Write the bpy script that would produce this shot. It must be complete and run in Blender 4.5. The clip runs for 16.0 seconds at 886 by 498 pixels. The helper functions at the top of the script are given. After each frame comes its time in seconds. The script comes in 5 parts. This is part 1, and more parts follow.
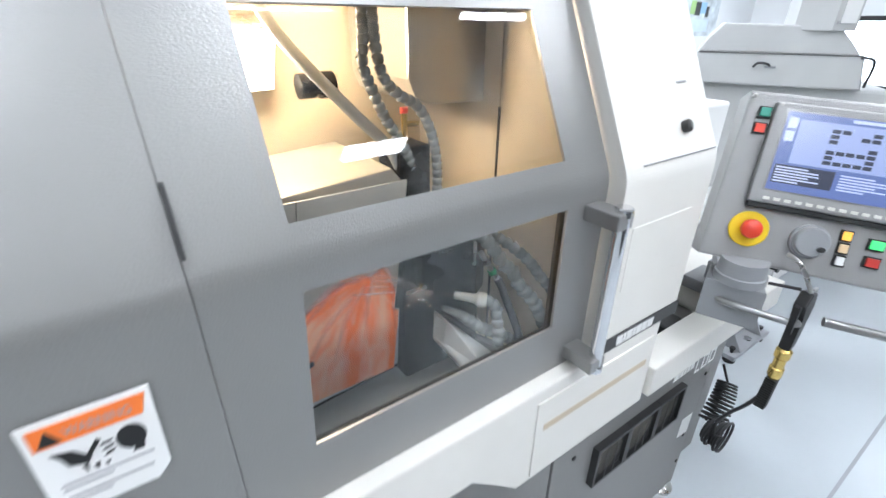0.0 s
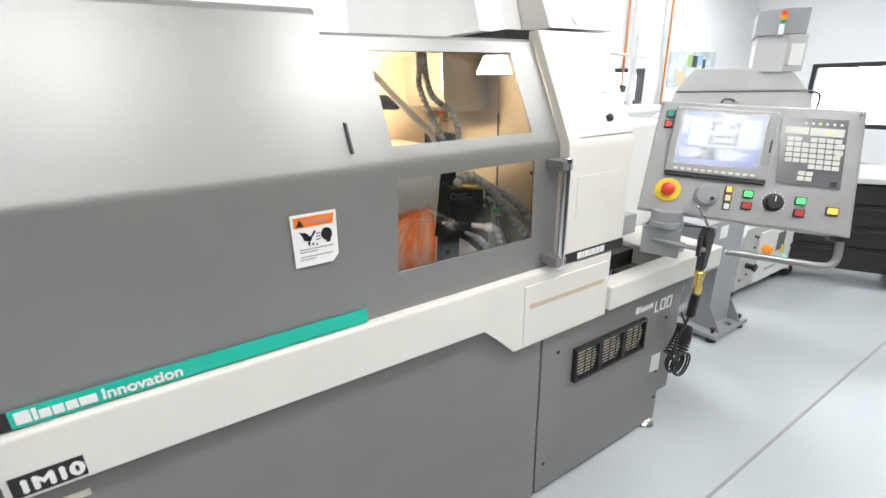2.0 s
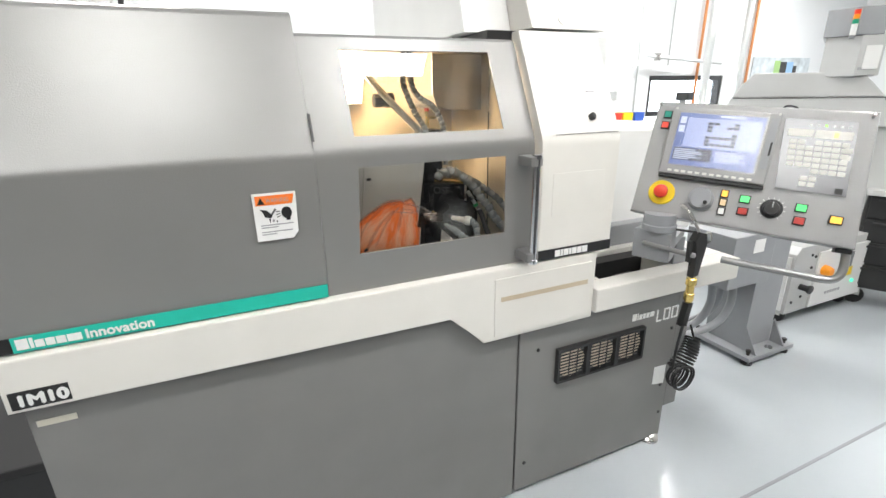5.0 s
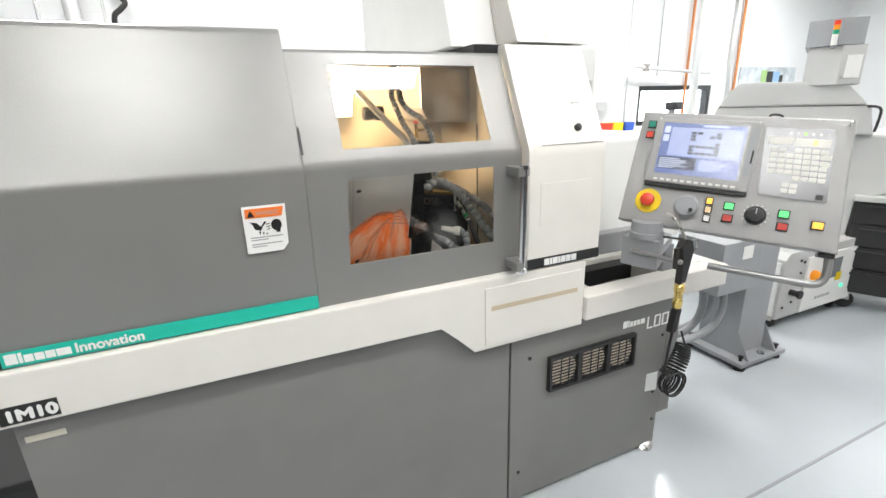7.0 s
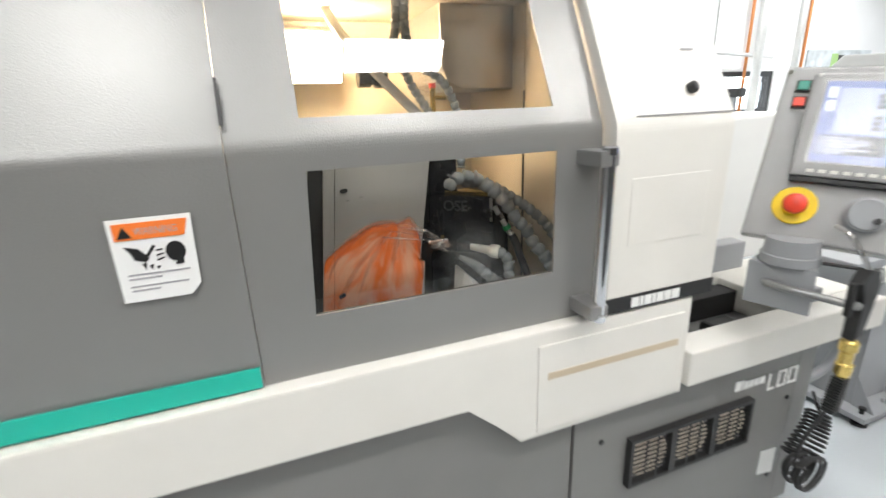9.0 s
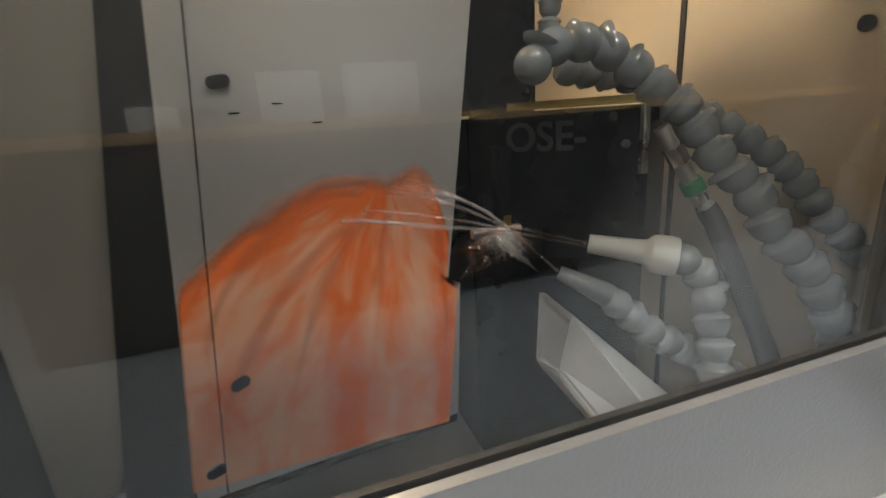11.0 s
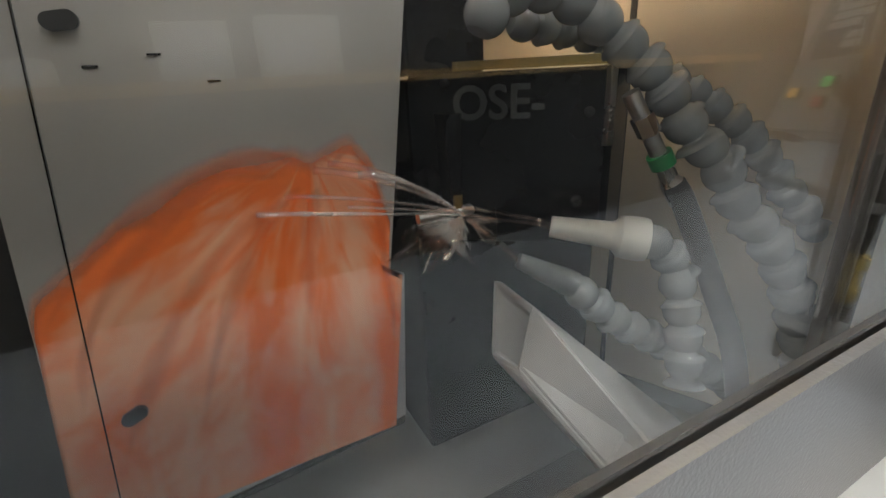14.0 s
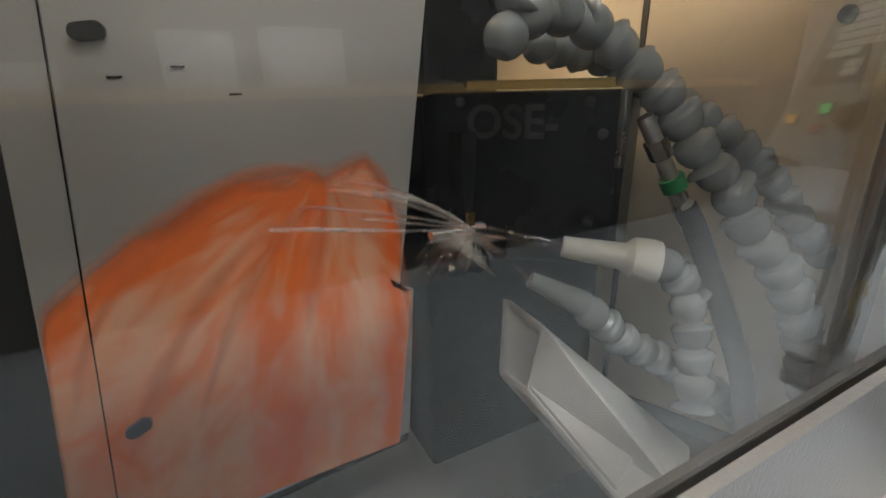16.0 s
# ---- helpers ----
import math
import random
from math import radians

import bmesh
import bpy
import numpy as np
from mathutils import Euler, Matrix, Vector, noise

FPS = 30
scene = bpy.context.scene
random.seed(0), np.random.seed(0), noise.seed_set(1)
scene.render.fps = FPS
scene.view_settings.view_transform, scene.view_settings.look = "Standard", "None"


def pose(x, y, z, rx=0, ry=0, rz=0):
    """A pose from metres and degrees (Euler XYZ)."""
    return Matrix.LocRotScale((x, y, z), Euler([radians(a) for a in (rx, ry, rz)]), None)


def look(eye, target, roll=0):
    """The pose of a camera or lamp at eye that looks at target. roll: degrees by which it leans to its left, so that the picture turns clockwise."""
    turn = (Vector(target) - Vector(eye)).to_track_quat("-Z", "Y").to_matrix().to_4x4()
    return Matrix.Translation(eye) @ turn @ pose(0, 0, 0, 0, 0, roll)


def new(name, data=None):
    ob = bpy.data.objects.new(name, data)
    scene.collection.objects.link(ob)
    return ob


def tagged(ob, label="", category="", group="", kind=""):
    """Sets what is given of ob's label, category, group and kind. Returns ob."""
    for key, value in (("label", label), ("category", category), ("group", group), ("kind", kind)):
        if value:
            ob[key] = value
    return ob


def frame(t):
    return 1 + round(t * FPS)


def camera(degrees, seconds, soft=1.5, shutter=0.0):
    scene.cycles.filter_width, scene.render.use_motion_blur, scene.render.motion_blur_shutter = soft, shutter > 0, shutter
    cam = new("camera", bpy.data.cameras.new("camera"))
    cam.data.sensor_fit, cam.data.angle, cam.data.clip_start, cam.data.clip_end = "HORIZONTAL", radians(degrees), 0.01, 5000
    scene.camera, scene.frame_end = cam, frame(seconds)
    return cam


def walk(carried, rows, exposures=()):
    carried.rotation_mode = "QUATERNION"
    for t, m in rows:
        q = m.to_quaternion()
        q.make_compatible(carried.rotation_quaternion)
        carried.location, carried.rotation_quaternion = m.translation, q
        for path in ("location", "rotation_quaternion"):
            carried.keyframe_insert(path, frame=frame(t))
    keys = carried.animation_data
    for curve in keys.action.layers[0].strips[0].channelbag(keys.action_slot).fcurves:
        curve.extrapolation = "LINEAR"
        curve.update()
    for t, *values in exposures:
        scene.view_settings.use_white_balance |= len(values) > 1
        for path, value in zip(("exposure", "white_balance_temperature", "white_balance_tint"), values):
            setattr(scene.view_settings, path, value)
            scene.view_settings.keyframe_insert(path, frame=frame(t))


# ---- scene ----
cam = camera(88.3, 16.0, shutter=0.45)
PATH = [
    (0, (-0.118, -0.447, 1.499), (0.921, 1.011, 0.607), 0.4),
    (0.5, (-0.2, -0.654, 1.475), (0.781, 0.912, 0.711), -1.5),
    (1, (-0.339, -0.777, 1.474), (0.665, 0.798, 0.757), -1.5),
    (1.5, (-0.476, -0.88, 1.458), (0.567, 0.673, 0.752), -1.7),
    (2, (-0.482, -0.961, 1.438), (0.528, 0.625, 0.758), -1.4),
    (2.5, (-0.412, -1.032, 1.428), (0.495, 0.615, 0.745), -1.0),
    (3, (-0.344, -1.081, 1.421), (0.488, 0.612, 0.755), -0.3),
    (3.5, (-0.306, -1.118, 1.416), (0.48, 0.598, 0.756), -0.2),
    (4, (-0.287, -1.156, 1.408), (0.445, 0.59, 0.764), -1.0),
    (6.5, (-0.249, -1.182, 1.398), (0.535, 0.546, 0.767), -1.4),
    (7, (-0.252, -1.191, 1.402), (0.521, 0.554, 0.806), -1.7),
    (7.5, (-0.243, -1.188, 1.4), (0.521, 0.567, 0.82), -1.4),
    (8, (-0.213, -1.144, 1.388), (0.526, 0.623, 0.812), -0.9),
    (8.5, (-0.127, -0.96, 1.345), (0.586, 0.805, 0.731), -0.9),
    (9, (-0.043, -0.715, 1.312), (0.618, 1.075, 0.713), -2.3),
    (9.3, (-0.007, -0.551, 1.274), (0.637, 1.243, 0.668), -3.4),
    (9.5, (0.016, -0.453, 1.252), (0.629, 1.358, 0.664), -4.4),
    (9.7, (0.026, -0.378, 1.227), (0.647, 1.42, 0.611), -4.7),
    (11.8, (0.182, -0.083, 1.1), (0.784, 1.754, 0.587), -3.3),
    (12, (0.185, -0.076, 1.105), (0.864, 1.735, 0.595), -3.4),
    (12.5, (0.137, -0.054, 1.093), (0.894, 1.65, 0.369), -2.8),
    (13, (0.134, -0.052, 1.119), (0.951, 1.623, 0.392), -3.1),
    (13.5, (0.143, -0.064, 1.116), (0.977, 1.608, 0.403), -3.2),
    (14, (0.143, -0.067, 1.117), (0.989, 1.595, 0.395), -3.0),
    (14.5, (0.143, -0.068, 1.12), (0.989, 1.595, 0.399), -2.9),
    (15, (0.146, -0.065, 1.126), (0.993, 1.609, 0.433), -2.8),
    (15.5, (0.144, -0.059, 1.131), (1.023, 1.619, 0.49), -1.9),
    (16, (0.133, -0.061, 1.12), (1.008, 1.609, 0.451), -1.3),
]
walk(cam, [(t, look(eye, target, roll)) for t, eye, target, roll in PATH],
     exposures=[(0.0, 0.0, 5800, 10), (1.5, 0.0, 6250, 10), (3.0, 0.0, 6500, 10), (8.8, 0.0, 6500, 10), (9.7, -0.12, 6500, 10), (11.6, -0.54, 6400, 10), (16.0, -0.54, 6400, 10)])

# ---- world, daylight, the room's lamps and an added pair ----
FLOOR = -0.095
world = bpy.data.worlds.new("sky")
scene.world = world
world.use_nodes = True
sky = world.node_tree.nodes.new("ShaderNodeTexSky")
sky.sky_type, sky.sun_disc = "NISHITA", False
sky.sun_elevation, sky.sun_rotation = radians(38), radians(200)
world.node_tree.nodes["Background"].inputs["Strength"].default_value = 0.15
world.node_tree.links.new(sky.outputs["Color"], world.node_tree.nodes["Background"].inputs["Color"])

# the pair at y -2.9 is added, unseen, to light the splash plate's foot
LAMP_ROWS = [(-0.80, -1.27), (0.86, -1.27), (2.55, -1.32), (4.2, -1.32), (0.1, -2.9), (1.9, -2.9),
             (-2.05, -2.8), (-1.0, 2.2), (1.8, 2.2), (4.6, 2.4), (7.6, 2.4), (7.0, -1.3)]
LAMP_Z = 3.5
for lx, ly in LAMP_ROWS:
    ld = bpy.data.lights.new("ceiling_tube", "AREA")
    ld.shape, ld.size, ld.size_y, ld.energy, ld.color = "RECTANGLE", 0.68, 0.24, 92 if ly > 0 else 22 if ly == -2.9 else 31 if lx == -0.80 else 46, (1.0, 0.99, 0.975)
    if lx == -2.05:  # a broad unseen panel, placed where the glare on the console mirrors it
        ld.size, ld.size_y, ld.energy = 1.6, 1.4, 72
    new("ceiling_tube", ld).matrix_world = pose(lx, ly, LAMP_Z - 0.03)
# the work lamp inside the cutting chamber, at its rear upper corner
wl = bpy.data.lights.new("chamber_lamp", "POINT")
wl.shadow_soft_size, wl.energy, wl.color = 0.04, 13.0, (1.0, 0.76, 0.50)
new("chamber_lamp", wl).matrix_world = pose(0.12, 0.44, 1.47)


# ---- materials ----
def material(name, base, rough=0.5, metal=0.0, vary=0.06, scale=6.0, bump=0.0, bscale=200.0, spec=0.5, coat=0.0, wear=0.0, wscale=2.5):
    m = bpy.data.materials.new(name)
    m.use_nodes = True
    nt = m.node_tree
    b = nt.nodes["Principled BSDF"]
    b.inputs["Roughness"].default_value, b.inputs["Metallic"].default_value = rough, metal
    b.inputs["Specular IOR Level"].default_value = spec
    b.inputs["Coat Weight"].default_value = coat
    co = nt.nodes.new("ShaderNodeTexCoord")
    n1 = nt.nodes.new("ShaderNodeTexNoise")
    n1.inputs["Scale"].default_value, n1.inputs["Detail"].default_value = scale, 6
    nt.links.new(co.outputs["Object"], n1.inputs["Vector"])
    r = nt.nodes.new("ShaderNodeValToRGB")
    lo = [max(0.0, c * (1 - vary)) for c in base]
    hi = [min(1.0, c * (1 + vary)) for c in base]
    r.color_ramp.elements[0].position, r.color_ramp.elements[1].position = 0.3, 0.7
    r.color_ramp.elements[0].color, r.color_ramp.elements[1].color = (*lo, 1), (*hi, 1)
    nt.links.new(n1.outputs["Fac"], r.inputs["Fac"])
    col = r.outputs["Color"]
    if wear:
        n3 = nt.nodes.new("ShaderNodeTexNoise")
        n3.inputs["Scale"].default_value, n3.inputs["Detail"].default_value = wscale, 9
        n3.inputs["Roughness"].default_value = 0.7
        nt.links.new(co.outputs["Object"], n3.inputs["Vector"])
        wr = nt.nodes.new("ShaderNodeValToRGB")
        wr.color_ramp.elements[0].position, wr.color_ramp.elements[1].position = 0.52, 0.75
        wr.color_ramp.elements[0].color, wr.color_ramp.elements[1].color = (0, 0, 0, 1), (wear, wear, wear, 1)
        nt.links.new(n3.outputs["Fac"], wr.inputs["Fac"])
        mx = nt.nodes.new("ShaderNodeMix")
        mx.data_type = "RGBA"
        nt.links.new(wr.outputs["Color"], mx.inputs[0])
        nt.links.new(col, mx.inputs[6])
        mx.inputs[7].default_value = (*[c * 0.62 for c in base], 1)
        col = mx.outputs[2]
    nt.links.new(col, b.inputs["Base Color"])
    rr = nt.nodes.new("ShaderNodeMapRange")
    rr.inputs["To Min"].default_value, rr.inputs["To Max"].default_value = max(0.02, rough * 0.85), min(1, rough * 1.15)
    nt.links.new(n1.outputs["Fac"], rr.inputs["Value"])
    nt.links.new(rr.outputs["Result"], b.inputs["Roughness"])
    if bump:
        n2 = nt.nodes.new("ShaderNodeTexNoise")
        n2.inputs["Scale"].default_value, n2.inputs["Detail"].default_value = bscale, 3
        nt.links.new(co.outputs["Object"], n2.inputs["Vector"])
        bp = nt.nodes.new("ShaderNodeBump")
        bp.inputs["Strength"].default_value, bp.inputs["Distance"].default_value = bump, 0.002
        nt.links.new(n2.outputs["Fac"], bp.inputs["Height"])
        nt.links.new(bp.outputs["Normal"], b.inputs["Normal"])
    return m


def glow(name, color, strength):
    m = bpy.data.materials.new(name)
    m.use_nodes = True
    b = m.node_tree.nodes["Principled BSDF"]
    b.inputs["Base Color"].default_value = (*[c * 0.5 for c in color], 1)
    b.inputs["Emission Color"].default_value = (*color, 1)
    b.inputs["Emission Strength"].default_value = strength
    b.inputs["Roughness"].default_value = 0.3
    return m


def glass(name, tint=(0.97, 0.98, 0.97), smear=0.0, corner=None, rough=0.01):
    """A clear pane: mostly see-through, with a mirror gloss; smear: a film of dried mist; corner: a painted haze round
    that point.
    """
    m = bpy.data.materials.new(name)
    m.use_nodes = True
    nt = m.node_tree
    nt.nodes.remove(nt.nodes["Principled BSDF"])
    out = nt.nodes["Material Output"]
    tr, gl, df = (nt.nodes.new(k) for k in ("ShaderNodeBsdfTransparent", "ShaderNodeBsdfGlossy", "ShaderNodeBsdfDiffuse"))
    tr.inputs["Color"].default_value = (*tint, 1)
    gl.inputs["Roughness"].default_value = rough
    lw, po, fr = nt.nodes.new("ShaderNodeLayerWeight"), nt.nodes.new("ShaderNodeMath"), nt.nodes.new("ShaderNodeMapRange")
    po.operation, po.inputs[1].default_value = "POWER", 4.0
    nt.links.new(lw.outputs["Facing"], po.inputs[0])
    nt.links.new(po.outputs[0], fr.inputs["Value"])
    fr.inputs["To Min"].default_value, fr.inputs["To Max"].default_value = 0.045, 0.8
    mx = nt.nodes.new("ShaderNodeMixShader")
    nt.links.new(fr.outputs["Result"], mx.inputs["Fac"])
    nt.links.new(tr.outputs["BSDF"], mx.inputs[1])
    nt.links.new(gl.outputs["BSDF"], mx.inputs[2])
    last = mx.outputs["Shader"]
    if smear:
        co, no, ra = nt.nodes.new("ShaderNodeTexCoord"), nt.nodes.new("ShaderNodeTexNoise"), nt.nodes.new("ShaderNodeMapRange")
        no.inputs["Scale"].default_value, no.inputs["Detail"].default_value = 14, 8
        ra.inputs["From Min"].default_value, ra.inputs["From Max"].default_value = 0.42, 0.75
        ra.inputs["To Max"].default_value = smear
        nt.links.new(co.outputs["Object"], no.inputs["Vector"])
        nt.links.new(no.outputs["Fac"], ra.inputs["Value"])
        m2 = nt.nodes.new("ShaderNodeMixShader")
        df.inputs["Color"].default_value = (0.7, 0.72, 0.7, 1)
        fac = ra.outputs["Result"]
        if corner:
            ds, fm, ad = nt.nodes.new("ShaderNodeVectorMath"), nt.nodes.new("ShaderNodeMapRange"), nt.nodes.new("ShaderNodeMath")
            ds.operation, ds.inputs[1].default_value = "DISTANCE", corner
            fm.interpolation_type = "SMOOTHSTEP"
            fm.inputs["From Min"].default_value, fm.inputs["From Max"].default_value = 0.010, 0.076
            fm.inputs["To Min"].default_value, fm.inputs["To Max"].default_value = 0.050, 0.0
            ad.operation = "ADD"
            nt.links.new(co.outputs["Object"], ds.inputs[0])
            nt.links.new(ds.outputs["Value"], fm.inputs["Value"])
            nt.links.new(fm.outputs["Result"], ad.inputs[0])
            nt.links.new(fac, ad.inputs[1])
            fac = ad.outputs[0]
        nt.links.new(fac, m2.inputs["Fac"])
        nt.links.new(last, m2.inputs[1])
        nt.links.new(df.outputs["BSDF"], m2.inputs[2])
        last = m2.outputs["Shader"]
    nt.links.new(last, out.inputs["Surface"])
    return m


GREY = material("grey_enamel", (0.225, 0.222, 0.216), 0.31, 0.18, bump=0.22, bscale=380, spec=1.0, vary=0.03)
GREY_LOW = material("grey_base_enamel", (0.195, 0.192, 0.186), 0.40, bump=0.18, bscale=380, vary=0.04, wear=0.15)
CREAM = material("cream_enamel", (0.72, 0.70, 0.65), 0.38, bump=0.12, bscale=300, vary=0.03, wear=0.10)
WHITE = material("white_enamel", (0.74, 0.74, 0.72), 0.4, bump=0.08, bscale=300, vary=0.03)
HAMMER = material("hammered_grey_paint", (0.33, 0.33, 0.325), 0.32, 0.45, bump=0.7, bscale=400, vary=0.06)
POST = material("post_grey_paint", (0.30, 0.31, 0.32), 0.42, bump=0.1, vary=0.05, wear=0.2)
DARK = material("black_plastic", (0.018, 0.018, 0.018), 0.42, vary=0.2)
RUBBER = material("black_rubber", (0.02, 0.02, 0.02), 0.6, vary=0.2)
CHROME = material("chrome", (0.82, 0.82, 0.83), 0.07, 1.0, vary=0.02)
STEEL = material("brushed_steel", (0.55, 0.54, 0.52), 0.28, 1.0, vary=0.08, scale=30)
BRASS = material("brass", (0.75, 0.55, 0.18), 0.25, 1.0)
TEAL = material("teal_tape", (0.01, 0.46, 0.35), 0.35, vary=0.02)
INK = material("white_ink", (0.82, 0.82, 0.80), 0.5, vary=0.02)
PAPER = material("white_paper", (0.80, 0.80, 0.78), 0.6, vary=0.02)
BLACK = material("black_ink", (0.012, 0.012, 0.012), 0.4, vary=0.1)
ORANGE = material("orange_ink", (0.85, 0.20, 0.03), 0.5, vary=0.03)
GREYINK = material("grey_ink", (0.35, 0.35, 0.36), 0.6)
YELLOW = material("yellow_plastic", (0.85, 0.60, 0.01), 0.4)
RED = material("red_plastic", (0.75, 0.06, 0.03), 0.35)
WALLM = material("white_wall_paint", (0.80, 0.81, 0.81), 0.7, vary=0.02, scale=1.5, bump=0.1, bscale=120)
CEILM = material("ceiling_paint", (0.75, 0.76, 0.76), 0.8, vary=0.03, scale=1.0)
FLOORM = material("epoxy_floor", (0.44, 0.47, 0.49), 0.16, vary=0.05, scale=1.3, bump=0.03, bscale=25, wear=0.12, wscale=0.9)
JOINT = material("floor_joint_filler", (0.25, 0.26, 0.27), 0.5)
BEIGE = material("beige_enamel", (0.47, 0.475, 0.465), 0.45, vary=0.04)
WOOD = material("oiled_wood", (0.62, 0.41, 0.18), 0.4, vary=0.2, scale=12)
COPPER = material("copper_conduit", (0.62, 0.24, 0.08), 0.4, 0.3)
PIPE = material("galvanised_pipe", (0.62, 0.63, 0.62), 0.4, 0.4)
PLATE = material("stainless_sheet", (0.40, 0.386, 0.365), 0.30, 0.3, vary=0.06, scale=3, bump=0.15, bscale=60)
SHEETIN = material("chamber_enamel", (0.56, 0.48, 0.36), 0.35, vary=0.06, bump=0.1)
# darkened in the colour, as the added lamps light the left wall too much
CHAMBER = material("chamber_darkened_enamel", (0.04, 0.038, 0.036), 0.4, vary=0.1)
TOOLM = material("oily_black_steel", (0.006, 0.006, 0.0065), 0.25, vary=0.3, scale=18, spec=0.22)
HOSEM = material("grey_segment_plastic", (0.19, 0.205, 0.21), 0.13, vary=0.06, spec=0.8)
NOZM = material("ivory_nozzle_plastic", (0.66, 0.66, 0.61), 0.35)
CHUTEM = material("pale_chute_plastic", (0.43, 0.43, 0.415), 0.3, vary=0.1, scale=20)
OIL = material("orange_cutting_oil", (0.68, 0.16, 0.035), 0.14, vary=0.35, scale=22, spec=0.7)
BARM = material("satin_grey_bar", (0.27, 0.27, 0.265), 0.3, 0.5)
PANE = glass("clear_pane", (0.93, 0.93, 0.91), 0.05)
# the haze of flying oil mist is painted on this pane as a pale patch
PANE_LOW = glass("painted_haze_pane", (0.95, 0.96, 0.95), 0.004, (0.285, 0.008, 1.045))
SCREENGLASS = glass("screen_cover", (0.97, 0.97, 0.97), 0.0, None, 0.2)
GREYWALL = material("shop_wall_grey", (0.18, 0.18, 0.18), 0.7, vary=0.08, scale=0.8)
WINGLASS = glass("window_pane", (0.98, 0.99, 1.0))


# ---- helpers for meshes ----
def put(bm, name, mat):
    me = bpy.data.meshes.new(name)
    bmesh.ops.recalc_face_normals(bm, faces=bm.faces)
    bm.to_mesh(me)
    bm.free()
    for m in mat if isinstance(mat, (list, tuple)) else [mat]:
        me.materials.append(m)
    return me


def shade(me, on=True):
    for p in me.polygons:
        p.use_smooth = on
    return me


def part(name, bm, mat, parent, label="", smooth=False):
    me = shade(put(bm, name, mat), smooth)
    if smooth:
        me.set_sharp_from_angle(angle=radians(38))
    ob = new(name, me)
    ob.parent = parent
    if label:
        ob["label"] = label
    return ob


def thing(name, label, category, at=(0, 0, 0), group="", kind=""):
    ob = new(name)
    ob.location = at
    return tagged(ob, label, category, group, kind)


def box(x0, y0, z0, x1, y1, z1, r=0.0, bm=None, m=None):
    bm = bm or bmesh.new()
    vs = [bm.verts.new((x, y, z)) for x in (x0, x1) for y in (y0, y1) for z in (z0, z1)]
    fs = [bm.faces.new([vs[i] for i in q]) for q in ((0, 1, 3, 2), (4, 6, 7, 5), (0, 4, 5, 1), (2, 3, 7, 6), (0, 2, 6, 4), (1, 5, 7, 3))]
    if r:
        es = {e for f in fs for e in f.edges}
        geom = bmesh.ops.bevel(bm, geom=list(es), offset=r, segments=2, affect="EDGES", profile=0.6)
        vs = list({v for v in vs if v.is_valid} | {v for v in geom["verts"]})
    if m is not None:
        bmesh.ops.transform(bm, matrix=m, verts=[v for v in vs if v.is_valid])
    return bm


def prism(poly, axis, a, b, bm=None, r=0.0):
    """A polygon swept along an axis from a to b. poly: pairs in the other two axes, in order."""
    bm = bm or bmesh.new()

    def at(p, v):
        c = list(p)
        c.insert(axis, v)
        return c

    lo = [bm.verts.new(at(p, a)) for p in poly]
    hi = [bm.verts.new(at(p, b)) for p in poly]
    fs = [bm.faces.new(lo), bm.faces.new(hi)]
    for i in range(len(poly)):
        j = (i + 1) % len(poly)
        fs.append(bm.faces.new((lo[i], lo[j], hi[j], hi[i])))
    if r:
        es = list(fs[0].edges) + list(fs[1].edges)
        bmesh.ops.bevel(bm, geom=es, offset=r, segments=2, affect="EDGES", profile=0.6)
    return bm


def tube(points, r, n=10, bm=None, closed=False, radii=None):
    """A round tube along points."""
    bm = bm or bmesh.new()
    pts = [Vector(p) for p in points]
    rings, side = [], None
    for i, p in enumerate(pts):
        a, b = pts[max(0, i - 1)], pts[min(len(pts) - 1, i + 1)]
        d = (b - a).normalized()
        side = (d.orthogonal() if side is None else side - d * side.dot(d)).normalized()
        up = d.cross(side)
        rr = radii[i] if radii else r
        rings.append([bm.verts.new(p + (side * math.cos(t) + up * math.sin(t)) * rr) for t in [2 * math.pi * k / n for k in range(n)]])
    for u, v in zip(rings, rings[1:]):
        for k in range(n):
            bm.faces.new((u[k], u[(k + 1) % n], v[(k + 1) % n], v[k]))
    bm.faces.new(rings[0])
    bm.faces.new(rings[-1])
    return bm


def smooth_path(points, steps=6):
    """Catmull-Rom through points."""
    p = [Vector(q) for q in points]
    p = [2 * p[0] - p[1], *p, 2 * p[-1] - p[-2]]
    out = []
    for a, b, c, d in zip(p, p[1:], p[2:], p[3:]):
        for k in range(steps):
            t = k / steps
            out.append(0.5 * (2 * b + (c - a) * t + (2 * a - 5 * b + 4 * c - d) * t * t + (3 * b - a - 3 * c + d) * t ** 3))
    return [*out, p[-2]]


def lathe(profile, n=24, m=None, bm=None):
    """Turn pairs (radius, height) round the z axis; m places it."""
    bm = bm or bmesh.new()
    rings, made = [], []
    for r, z in profile:
        if r < 1e-6:
            rings.append([bm.verts.new((0, 0, z))])
        else:
            rings.append([bm.verts.new((r * math.cos(t), r * math.sin(t), z)) for t in [2 * math.pi * k / n for k in range(n)]])
        made += rings[-1]
    for u, v in zip(rings, rings[1:]):
        for k in range(n):
            q = [u[k % len(u)], u[(k + 1) % len(u)], v[(k + 1) % len(v)], v[k % len(v)]]
            q = list(dict.fromkeys(q))
            if len(q) > 2:
                bm.faces.new(q)
    if len(rings[0]) > 1:
        bm.faces.new(rings[0])
    if len(rings[-1]) > 1:
        bm.faces.new(rings[-1])
    if m is not None:
        bmesh.ops.transform(bm, matrix=m, verts=made)
    return bm


